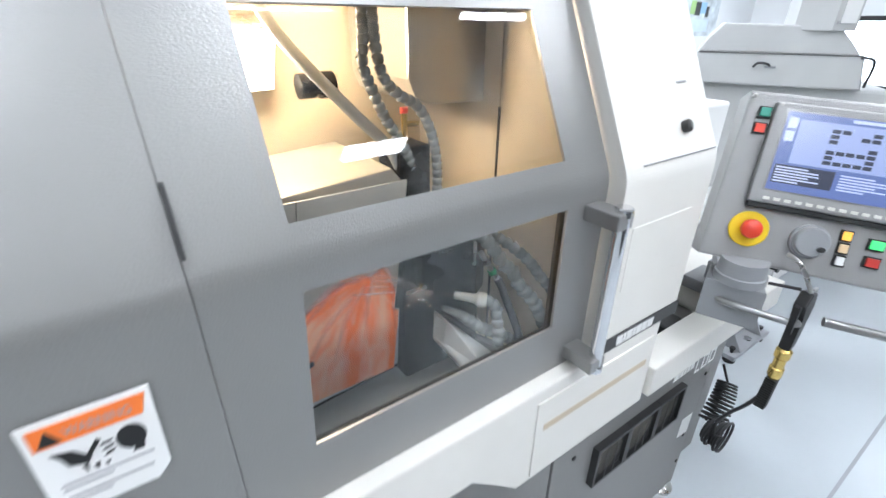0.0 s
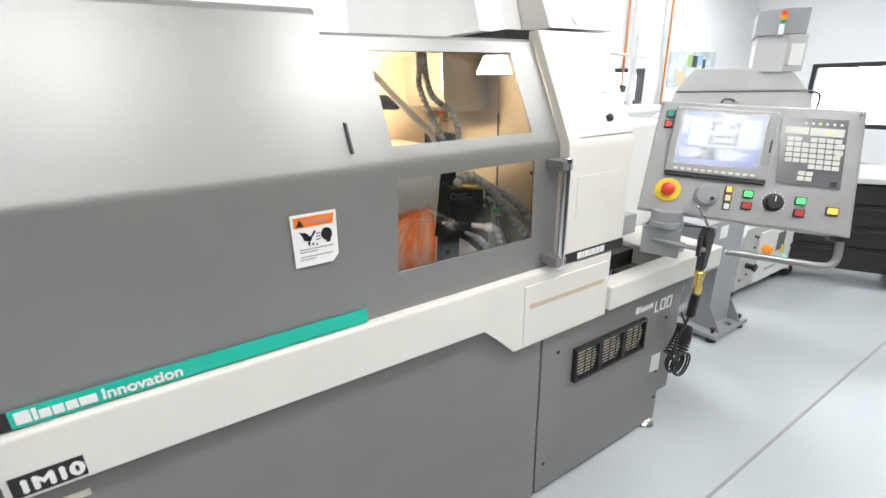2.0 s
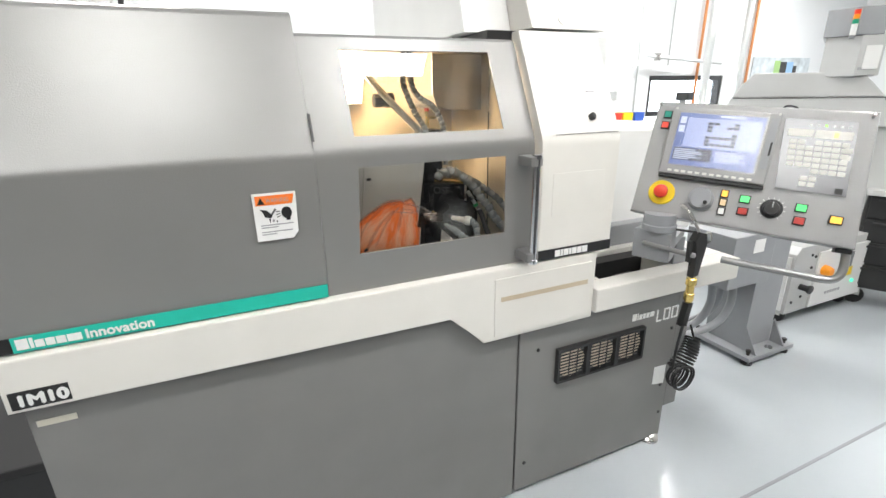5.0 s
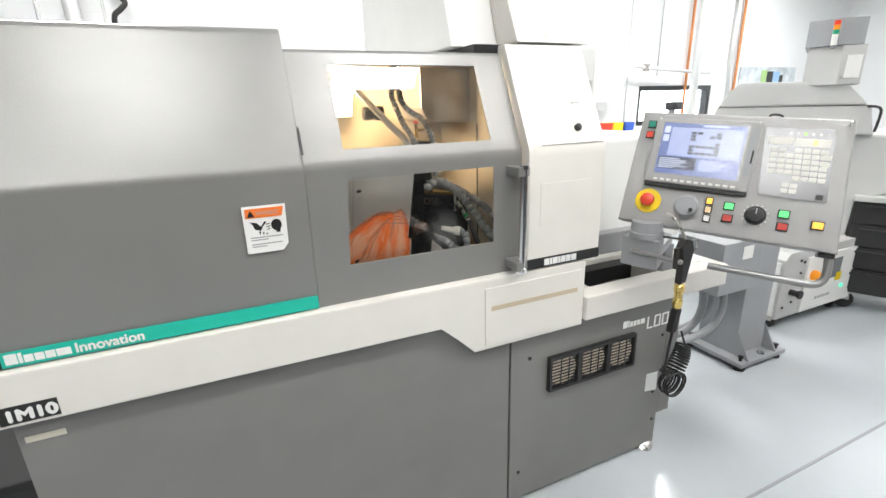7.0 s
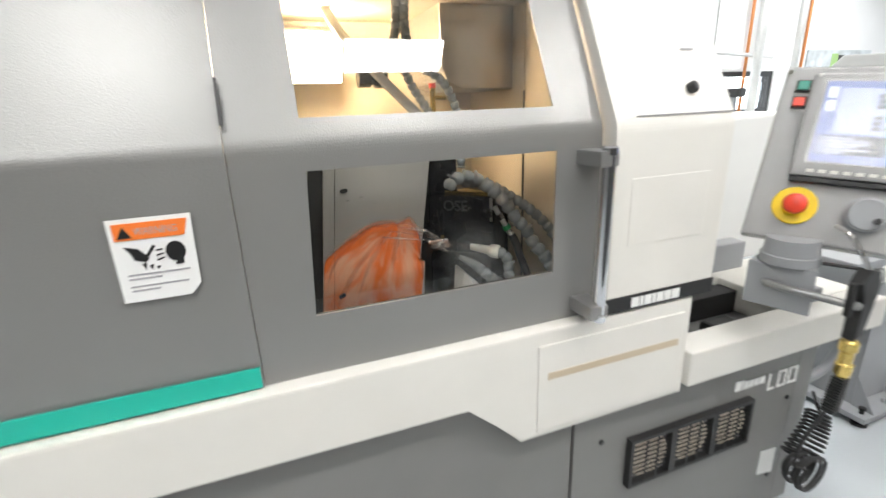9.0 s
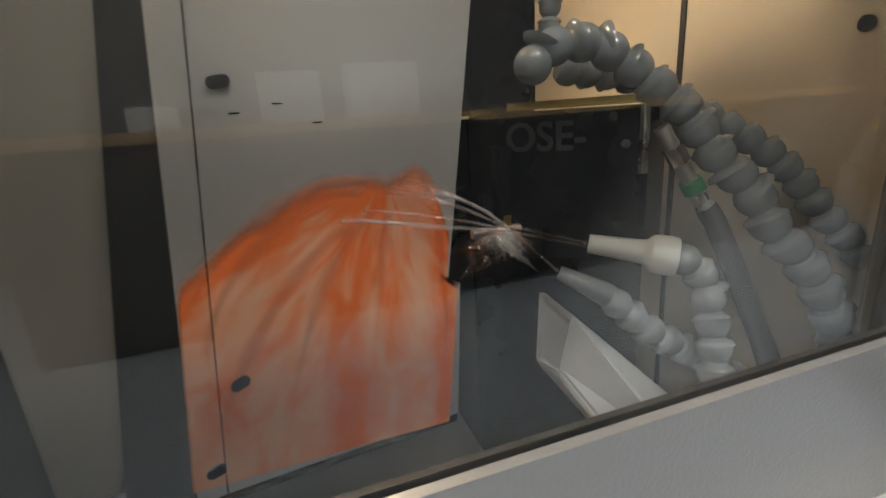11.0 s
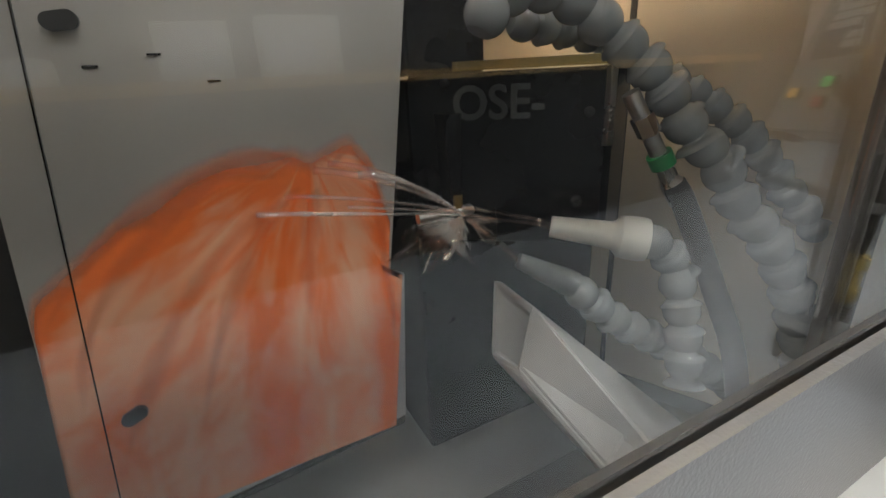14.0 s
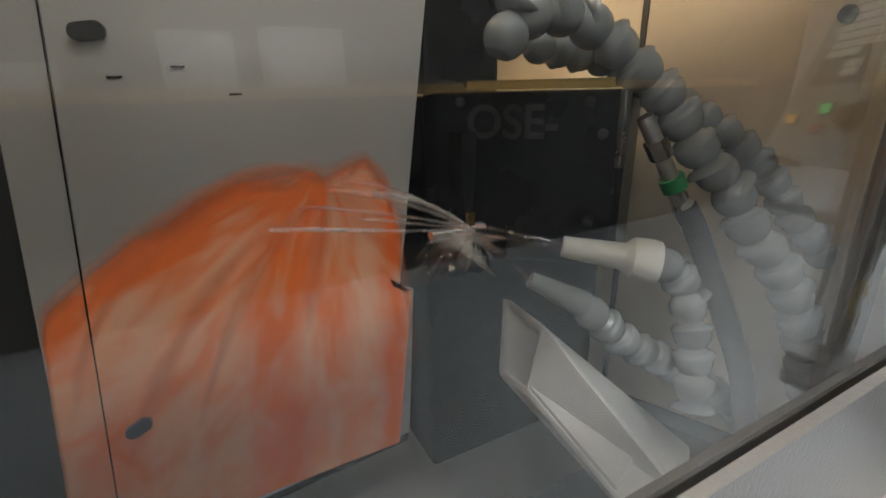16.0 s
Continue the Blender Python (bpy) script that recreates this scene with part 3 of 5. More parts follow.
def base():
    part("base_panel", box(-0.797, 0.0, FLOOR + 0.012, 0.516, 0.9, 0.753, 0.003), GREY_LOW, lathe_machine, "grey enamelled lower panel")
    rp = part("base_door", box(0.522, -0.002, FLOOR + 0.022, 1.285, 0.9, 0.653, 0.003), GREY_LOW, lathe_machine, "grey enamelled lower door with three vents")
    part("base_end", box(1.288, 0.0, FLOOR + 0.17, 1.36, 0.5, 0.653, 0.003), GREY_LOW, lathe_machine)
    part("base_tape", slab([(-0.782, 0.693), (-0.706, 0.693), (-0.706, 0.709), (-0.782, 0.709)], -0.002, 0.0015), material("aged_tape", (0.62, 0.59, 0.5), 0.6), lathe_machine, "strip of aged label tape")
    for x, z in ((0.60, 0.537), (0.562, 0.052), (1.245, 0.20), (1.26, 0.055), (1.262, 0.47)):
        part("screw", lathe([(0.007, 0), (0.007, 0.003), (0.0, 0.004)], 12, axis_pose((x, -0.002, z), (0, -1, 0))), DARK, rp)
    # three square fan grilles with slats over round filters
    for k in range(3):
        x0 = 0.678 + k * 0.1395
        g = part("vent_grille", box(x0, -0.022, 0.383, x0 + 0.138, -0.0025, 0.392), DARK, rp, "black plastic slatted fan grille")
        part("grille_side", box(x0, -0.022, 0.392, x0 + 0.009, -0.0025, 0.513), DARK, g)
        part("grille_side", box(x0 + 0.129, -0.022, 0.392, x0 + 0.138, -0.0025, 0.513), DARK, g)
        part("grille_top", box(x0, -0.022, 0.513, x0 + 0.138, -0.0025, 0.523), DARK, g)
        part("filter", lathe([(0.0595, 0), (0.0595, 0.0058), (0.0, 0.0058)], 28, axis_pose((x0 + 0.069, -0.003, 0.4525), (0, -1, 0))), FILTER, g, "dusty tan filter")
        for j in range(9):
            z = 0.398 + j * 0.0132
            part("slat", box(x0 + 0.009, -0.013, z, x0 + 0.129, -0.0095, z + 0.0030), DARK, g)
        for xx in (0.049, 0.085):
            part("grille_bar", box(x0 + xx, -0.0205, 0.392, x0 + xx + 0.004, -0.0185, 0.513), DARK, g)
    bm = bmesh.new()
    for x, w, h in ((1.035, 0.022, 0.03), (1.061, 0.006, 0.03), (1.071, 0.015, 0.022), (1.09, 0.014, 0.022), (1.108, 0.015, 0.022), (1.127, 0.022, 0.022)):
        slab([(x, 0.55), (x + w, 0.55), (x + w, 0.55 + h), (x, 0.55 + h)], -0.0035, 0.001, bm)
    for x, w in ((1.165, 0.03), (1.203, 0.036), (1.247, 0.037)):
        slab([(x, 0.518), (x + w, 0.518), (x + w, 0.525), (x + 0.008, 0.525), (x + 0.008, 0.572), (x, 0.572)], -0.0035, 0.001, bm)
        if w > 0.031:
            slab([(x + w - 0.008, 0.5255), (x + w, 0.5255), (x + w, 0.572), (x + 0.0085, 0.572), (x + 0.0085, 0.565), (x + w - 0.008, 0.565)], -0.0035, 0.001, bm)
    part("model_letters", bm, INK, rp, "pale maker and model letters as plain shapes")
    part("base_sticker", slab([(1.196, 0.215), (1.262, 0.205), (1.262, 0.295), (1.196, 0.30)], -0.0035, 0.001), PAPER, rp, "white and red sticker")
    # levelling feet
    for x, y in ((1.245, 0.02), (-0.7, 0.06), (1.2, 0.8), (-0.7, 0.8)):
        f = part("levelling_foot", lathe([(0.045, 0), (0.045, 0.012), (0.03, 0.03), (0.012, 0.034), (0.012, 0.14)], 20, Matrix.Translation((x, y, FLOOR))), STEEL, lathe_machine, "round steel levelling foot", True)


covers()
door()
column()
band()
base()


# ---- the operator's control panel ----
PU, PV = Vector((0.524, -0.8494, -0.0634)), Vector((0.2856, 0.1052, 0.9526))
PANEL = Matrix.Translation((1.172, -0.239, 1.165)) @ Matrix((PU, PV, PU.cross(PV))).transposed().to_4x4()


def control_panel():
    p = thing("operator_console", "grey hammered steel operator console with screen, keypad and buttons", "console")
    p.matrix_basis = PANEL
    part("housing", prism([(-0.303, -0.19), (0.309, -0.19), (0.276, 0.195), (-0.293, 0.191)], 2, -0.11, 0.0, r=0.006), HAMMER, p, "hammered grey sheet steel housing")
    # the screen unit
    s = part("screen_unit", box(-0.242, -0.048, 0.0, 0.058, 0.170, 0.022, 0.004), HAMMER, p, "grey raised screen bezel")
    part("bezel_lip", box(-0.240, -0.060, 0.001, 0.058, -0.049, 0.016, 0.002), DARK, s)
    scr = part("screen", box(-0.217, -0.016, 0.0205, 0.022, 0.152, 0.0235), glow("screen_blue", (0.16, 0.22, 0.50), 0.55), s, "lit blue machine screen with readouts")
    sc_w, sc_d, sc_l = glow("screen_white", (0.60, 0.66, 0.85), 0.8), glow("screen_dark", (0.05, 0.06, 0.10), 0.5), glow("screen_light", (0.36, 0.42, 0.66), 0.8)
    part("readout_field", box(-0.190, 0.045, 0.0236, 0.015, 0.138, 0.0240), sc_l, scr)
    part("title_bar", box(-0.100, 0.143, 0.0236, -0.030, 0.149, 0.0240), sc_w, scr)
    part("program_field", box(-0.212, 0.0, 0.0236, -0.10, 0.04, 0.0240), sc_d, scr)
    rnd = random.Random(4)
    bm = bmesh.new()
    for r in range(7):
        for c in range(5):
            if rnd.random() < 0.55:
                box(-0.13 + c * 0.018, 0.052 + r * 0.011, 0.0241, -0.115 + c * 0.018, 0.060 + r * 0.011, 0.0244, bm=bm)
    part("readout_bars", bm, sc_d, scr)
    bm = bmesh.new()
    for r in range(6):
        w = 0.03 + 0.06 * rnd.random()
        box(-0.209, 0.003 + r * 0.006, 0.0241, -0.209 + w, 0.006 + r * 0.006, 0.0244, bm=bm)
        box(-0.09, 0.003 + r * 0.006, 0.0241, -0.09 + w, 0.006 + r * 0.006, 0.0244, bm=bm)
    part("program_lines", bm, sc_w, scr)
    bm = bmesh.new()
    for r in range(2):
        box(-0.212, 0.09 + r * 0.028, 0.0241, -0.195, 0.112 + r * 0.028, 0.0244, bm=bm)
    part("soft_tabs", bm, sc_w, scr)
    part("screen_glass", box(-0.222, -0.020, 0.0250, 0.027, 0.156, 0.0262), SCREENGLASS, s).visible_shadow = False
    for k in range(12):
        part("soft_key", box(-0.215 + k * 0.0205, -0.040, 0.0205, -0.202 + k * 0.0205, -0.033, 0.0245, 0.001), NOZM, s)
    part("card_slot", box(0.033, 0.0, 0.0215, 0.052, 0.152, 0.0245), POST, s)
    part("card_lever", box(0.046, 0.04, 0.0246, 0.051, 0.08, 0.028), DARK, s)
    # keypad
    kp = part("keypad", prism([(0.086, -0.047), (0.255, -0.049), (0.236, 0.161), (0.066, 0.160)], 2, 0.0005, 0.004), material("keypad_film", (0.13, 0.13, 0.14), 0.17, spec=1.0), p, "dark membrane keypad with pale keys")
    keys = [(r, c) for r in range(8) for c in range(7)]
    for r, c in keys:
        if (r == 0 and c == 2) or (r >= 5 and c < 2) or (r == 5 and c == 2) or (r >= 6 and c > 3) or (r == 5 and c < 3):
            continue
        x = 0.090 + c * 0.0205 + r * 0.0016
        y = 0.088 - r * 0.0165 - (0.006 if r >= 6 else 0)
        if r >= 6:
            x = 0.098 + c * 0.0205
        part("key", box(x, y, 0.0042, x + 0.018, y + 0.0135, 0.0068, 0.001), NOZM, kp)
    for k in range(2):
        part("key", box(0.222, 0.072 - 0.02 * k, 0.0042, 0.240, 0.087 - 0.02 * k, 0.0068, 0.001), NOZM, kp)
    part("key_field", box(0.080, 0.110, 0.0042, 0.142, 0.132, 0.0055), NOZM, kp)
    part("key_field", box(0.146, 0.108, 0.0042, 0.232, 0.132, 0.0055), NOZM, kp)
    part("key_lamp", box(0.190, 0.113, 0.0056, 0.200, 0.127, 0.0068), glow("amber_key", (1.0, 0.62, 0.2), 1.2), kp)
    for k in range(6):
        part("status_lamp", box(0.128 + k * 0.018, 0.142, 0.0042, 0.134 + k * 0.018, 0.148, 0.0055), glow("green_led", (0.35, 0.9, 0.1), 1.5) if k == 2 else PAPER, kp)
    part("corner_mark", box(0.226, -0.044, 0.0042, 0.244, -0.028, 0.005), BLACK, kp)
    # emergency stop, dials, buttons
    at = Matrix.Translation
    es = part("emergency_disc", lathe([(0.041, 0), (0.041, 0.004), (0.039, 0.006), (0.0, 0.006)], 36, at((-0.218, -0.112, 0.0))), YELLOW, p, "yellow emergency stop disc")
    part("emergency_button", lathe([(0.012, 0.006), (0.012, 0.018), (0.021, 0.020), (0.0225, 0.026), (0.020, 0.035), (0.012, 0.039), (0.0, 0.040)], 32, at((-0.218, -0.110, 0.0))), RED, es, "red mushroom button", True)
    d1 = part("handwheel", lathe([(0.038, 0), (0.038, 0.010), (0.034, 0.012), (0.033, 0.024), (0.030, 0.027), (0.0, 0.027)], 40, at((-0.098, -0.114, 0.0))), POST, p, "grey pulse handwheel", True)
    part("crank_knob", lathe([(0.006, 0.027), (0.006, 0.040), (0.0, 0.041)], 16, at((-0.082, -0.126, 0.0))), DARK, d1, "", True)
    d2 = part("override_dial", lathe([(0.029, 0), (0.029, 0.002), (0.022, 0.003), (0.022, 0.010), (0.019, 0.024), (0.0, 0.025)], 32, at((0.093, -0.112, 0.0))), DARK, p, "black override dial")
    part("pointer", box(0.092, -0.108, 0.0252, 0.0945, -0.092, 0.0262), PAPER, d2)
    for k in range(13):
        a = radians(-50 + k * 23.3)
        q = at((0.093 + 0.033 * math.cos(a), -0.112 + 0.033 * math.sin(a), 0.0)) @ Matrix.Rotation(a, 4, "Z")
        part("scale_mark", box(-0.003, -0.0007, 0.0, 0.003, 0.0007, 0.0008, m=q), PAPER, d2)
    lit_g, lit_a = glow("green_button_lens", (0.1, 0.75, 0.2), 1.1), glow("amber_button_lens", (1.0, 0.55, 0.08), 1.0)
    pale_a, dull_g = glow("pale_amber_lens", (0.95, 0.72, 0.42), 0.35), material("dull_green_lens", (0.02, 0.28, 0.2), 0.3)
    dim_r = material("red_lens", (0.5, 0.05, 0.04), 0.3)
    for x, y, w, m, lb in ((-0.036, -0.087, 0.016, lit_a, "lit amber"), (-0.035, -0.115, 0.016, pale_a, "pale amber"), (-0.034, -0.143, 0.016, PAPER, "white"),
                           (0.020, -0.095, 0.024, lit_g, "lit green"), (0.022, -0.133, 0.024, dim_r, "red"), (0.163, -0.097, 0.024, lit_g, "lit green"),
                           (0.166, -0.135, 0.024, dim_r, "red"), (0.248, -0.117, 0.026, lit_a, "lit amber"), (-0.257, 0.147, 0.020, dull_g, "green"), (-0.258, 0.112, 0.020, RED, "red")):
        b = part("button_frame", box(x - w / 2 - 0.003, y - 0.0125, 0.0, x + w / 2 + 0.003, y + 0.0125, 0.006, 0.001), DARK, p)
        part("button_lens", box(x - w / 2, y - 0.0095, 0.0062, x + w / 2, y + 0.0095, 0.011, 0.0015), m, b, lb + " push button lens")
    for x, y in ((-0.232, 0.165), (0.050, 0.165), (-0.287, 0.178), (0.262, 0.18)):
        part("screw", lathe([(0.004, 0), (0.004, 0.0225), (0.0, 0.0235)], 10, at((x, y, 0.0))), STEEL, p)
    # pull bar under the panel
    bar = smooth_path([(0.0, -0.292, -0.05), (0.10, -0.291, -0.045), (0.20, -0.290, -0.04), (0.272, -0.288, -0.04), (0.297, -0.270, -0.04), (0.301, -0.235, -0.04), (0.295, -0.185, -0.04)], 5)
    part("pull_bar", tube(bar, 0.0115, 14), BARM, p, "bent round pull bar", True)
    part("bar_clamp", box(0.268, -0.204, -0.07, 0.308, -0.1905, -0.02, 0.003), DARK, p)
    # swivel arm standing on the pan
    a = thing("swivel_arm", "grey painted swivel bracket carrying the control panel", "bracket", (1.0, -0.08, 0.745))
    part("bracket_block", prism([(-0.045, 0.045), (-0.005, -0.075), (0.066, -0.035), (0.04, 0.075)], 2, 0.102, 0.205, r=0.005), POST, a)
    part("arm_beam", prism([(0.02, 0.02), (0.05, -0.02), (0.33, 0.14), (0.31, 0.18)], 2, 0.10, 0.135), POST, a, "grey arm beam")
    part("post", box(0.275, 0.125, 0.039, 0.325, 0.175, 0.099, 0.004), POST, a)
    part("bracket_foot", box(0.24, 0.10, 0.0, 0.36, 0.22, 0.04, 0.004), POST, a)
    part("turntable", lathe([(0.056, 0.206), (0.056, 0.225), (0.052, 0.227), (0.050, 0.262), (0.0, 0.262)], 32, Matrix.Translation((0.012, -0.005, 0))), POST, a, "round grey turntable", True)
    part("lock_lever", tube([(0.03, -0.06, 0.215), (0.06, -0.115, 0.215)], 0.004, 10), DARK, a, "", True)
    rail = smooth_path([(0.0, 0.0, 0.158), (-0.030, 0.010, 0.159), (-0.030, -0.03, 0.159), (-0.008, -0.08, 0.155), (0.018, -0.134, 0.150), (0.030, -0.140, 0.148)], 5)
    part("hook_rail", tube(rail, 0.0085, 12), BARM, a, "bent steel hook rail", True)


control_panel()


def air_gun():
    g = thing("air_gun", "black air blow gun with a steel nozzle, hung on the rail", "air gun", (1.045, -0.214, 0.872))
    part("nozzle", tube(smooth_path([(-0.030, 0.055, 0.176), (-0.034, 0.036, 0.171), (-0.033, 0.020, 0.158), (-0.009, -0.003, 0.103), (0.0, 0.0, 0.08)], 5), 0.0048, 10), STEEL, g, "thin steel nozzle", True)
    bm = prism([(-0.04, 0.075), (-0.015, 0.105), (0.03, 0.095), (0.045, 0.06), (0.03, 0.035), (0.018, -0.055), (-0.018, -0.06), (-0.012, 0.03)], 1, -0.016, 0.016, r=0.005)
    bmesh.ops.scale(bm, vec=(0.72, 0.8, 0.95), verts=bm.verts)
    part("body", bm, DARK, g, "black plastic body")
    part("trigger", prism([(-0.042, 0.07), (-0.03, 0.072), (-0.028, 0.0), (-0.038, 0.0)], 1, -0.006, 0.006), DARK, g)
    part("hanger", tube(smooth_path([(0.03, 0.0, 0.09), (0.055, 0.0, 0.085), (0.06, 0.0, 0.06), (0.04, 0.0, 0.05)], 4), 0.003, 8), STEEL, g)
    part("coupling", lathe([(0.012, -0.06), (0.017, -0.065), (0.017, -0.085), (0.013, -0.09), (0.013, -0.115), (0.016, -0.118), (0.016, -0.14), (0.010, -0.15)], 16), BRASS, g, "brass hose coupling", True)
    pts = [(0, 0, -0.145), (0.008, 0.006, -0.20), (0.04, 0.036, -0.29), (0.09, 0.08, -0.39), (0.132, 0.114, -0.482)]
    part("hose", tube(smooth_path(pts, 5), 0.0052, 10), RUBBER, g, "black hose", True)
    bm = bmesh.new()
    for k in range(14):
        box(-0.012, -0.012, -0.155 - k * 0.006, 0.012, 0.012, -0.152 - k * 0.006, bm=bm, m=Matrix.Translation((-0.002 * k * 0.5, 0, 0)))
    part("strain_relief", bm, RUBBER, g)
    coil = [(-0.085, 0.0, -0.41), (-0.10, -0.01, -0.45)]
    rnd = random.Random(5)
    for k in range(7 * 16):
        a = math.pi * 0.75 + 2 * math.pi * k / 16
        turn = k / 16
        r = 0.050 + 0.007 * math.sin(1.7 * turn) + 0.002 * math.sin(3 * a)
        coil.append((-0.045 + r * math.cos(a) + 0.003 * turn, -0.03 + 0.010 * turn, -0.485 + 0.9 * r * math.sin(a) - 0.002 * turn))
    coil = [Vector(q) + Vector((0.217, 0.114, -0.072)) for q in coil]
    part("coiled_hose", tube(coil, 0.0042, 8), RUBBER, g, "ring of black coil hose", True)
    ax = Vector((0.62, 0.15, 0.77)).normalized()
    s1 = ax.orthogonal().normalized()
    s2 = ax.cross(s1)
    spring = []
    for k in range(11 * 14):
        a = 2 * math.pi * k / 14
        t = k / (11 * 14)
        spring.append(Vector((-0.015, 0.03, -0.48)) + ax * (0.14 * t) + (s1 * math.cos(a) + s2 * math.sin(a)) * (0.040 - 0.012 * t) + Vector((0.02 * math.sin(3 * t), 0, 0)))
    spring = [q + Vector((0.217, 0.114, -0.072)) for q in spring]
    part("coil_spring", tube([coil[-1], *spring, spring[-1] + Vector((0.0, 0.03, 0.06))], 0.0042, 8), RUBBER, g, "springy part of the coil hose", True)


air_gun()


# ---- things beyond the lathe ----
def pedestal():
    p = thing("pedestal", "grey painted steel pedestal bolted to a base plate", "pedestal", (2.38, 0.38, FLOOR))
    part("base_plate", box(-0.20, -0.19, 0.03, 0.20, 0.20, 0.055, 0.003), POST, p, "grey steel base plate")
    part("post", prism([(-0.13, -0.10), (0.11, -0.10), (0.11, 0.14), (-0.13, 0.14)], 2, 0.056, 1.02, r=0.004), POST, p, "tall grey post")
    for x in (-0.135, 0.115):
        part("gusset", prism([(-0.185, 0.056), (-0.103, 0.056), (-0.103, 0.20)], 0, x - 0.006 + (0.006 if x < 0 else 0), x + 0.006), POST, p)
    for x in (-0.16, 0.16):
        for y in (-0.155, 0.165):
            f = part("levelling_bolt", lathe([(0.03, 0.0), (0.03, 0.012), (0.009, 0.02), (0.009, 0.075), (0.014, 0.075), (0.014, 0.085), (0.0, 0.086)], 14, Matrix.Translation((x, y, 0))), DARK, p)
    part("floor_anchor", lathe([(0.022, 0.055), (0.02, 0.06), (0.0, 0.062)], 18, Matrix.Translation((0.03, -0.15, 0))), CHROME, p)
    jb = part("junction_box", box(-0.48, -0.17, 0.52, -0.16, 0.10, 0.80, 0.005), POST, p, "grey junction box with a small label")
    part("box_label", box(-0.33, -0.1725, 0.70, -0.25, -0.1705, 0.77), PAPER, jb)
    for k, (x, y) in enumerate(((-0.30, -0.08), (-0.38, -0.02), (-0.24, 0.03))):
        part("conduit", tube(smooth_path([(x, y, 0.52), (x + 0.01, y, 0.36), (x - 0.05, y + 0.03, 0.24), (x - 0.28, y + 0.08, 0.19), (x - 0.62, y + 0.12, 0.22)], 5), 0.021, 10), POST, p, "bent grey conduit", True)


def floor_unit():
    u = thing("coolant_unit", "pale enamelled floor unit with an orange knob, on castors", "machine unit", (3.23, 0.60, FLOOR))
    part("body", prism([(-0.40, 0.09), (0.44, 0.09), (0.44, 0.50), (0.40, 0.545), (-0.36, 0.545), (-0.40, 0.50)], 1, -0.19, 0.40, r=0.004), BEIGE, u)
    part("front_panel", box(-0.17, -0.205, 0.10, 0.42, -0.191, 0.49, 0.004), WHITE, u, "white front panel")
    part("end_panel", box(-0.415, -0.17, 0.11, -0.401, 0.38, 0.48, 0.004), WHITE, u)
    # the knob is no lamp; a faint glow lifts its orange
    part("knob", lathe([(0.035, 0), (0.035, 0.02), (0.024, 0.05), (0.0, 0.052)], 18, axis_pose((-0.10, -0.206, 0.36), (0, -1, 0))), glow("orange_knob_glow", (1.0, 0.35, 0.02), 0.35), u, "orange rotary knob", True)
    part("yellow_tag", box(0.18, -0.209, 0.27, 0.24, -0.2055, 0.33), YELLOW, u)
    part("gauge_window", box(0.10, -0.208, 0.30, 0.22, -0.2055, 0.44), material("dark_gauge", (0.2, 0.21, 0.22), 0.2), u)
    part("green_lamp", lathe([(0.014, 0), (0.012, 0.012), (0.0, 0.014)], 12, axis_pose((0.27, -0.206, 0.22), (0, -1, 0))), glow("green_lamp", (0.1, 0.9, 0.5), 1.2), u)
    part("drain_cock", lathe([(0.02, 0), (0.02, 0.05), (0.028, 0.052), (0.028, 0.065), (0.0, 0.066)], 14, axis_pose((-0.40, -0.05, 0.27), (-1, 0, 0))), DARK, u)
    part("drain_cock", lathe([(0.02, 0), (0.02, 0.05), (0.028, 0.052), (0.028, 0.065), (0.0, 0.066)], 14, axis_pose((-0.29, -0.191, 0.27), (0, -1, 0))), DARK, u)
    rnd = random.Random(2)
    for k in range(8):
        x, z = -0.36 + 0.17 * rnd.random(), 0.14 + 0.34 * rnd.random()
        part("bolt", lathe([(0.01, 0), (0.009, 0.006), (0.0, 0.007)], 8, axis_pose((x, -0.1905, z), (0, -1, 0))), DARK, u)
    bm = bmesh.new()
    for k in range(6):
        box(-0.02 + k * 0.03, -0.2065, 0.17, -0.005 + k * 0.03 + 0.006, -0.2055, 0.19, bm=bm)
    part("print_bars", bm, GREYINK, u)
    for x in (-0.33, 0.36):
        for y in (-0.12, 0.32):
            c = part("castor", lathe([(0.04, -0.014), (0.042, 0.0), (0.04, 0.014)], 16, axis_pose((x, y, 0.042), (1, 0, 0))), DARK, u, "black castor")
            part("fork", box(x - 0.02, y - 0.02, 0.05, x + 0.02, y + 0.02, 0.091), STEEL, c)


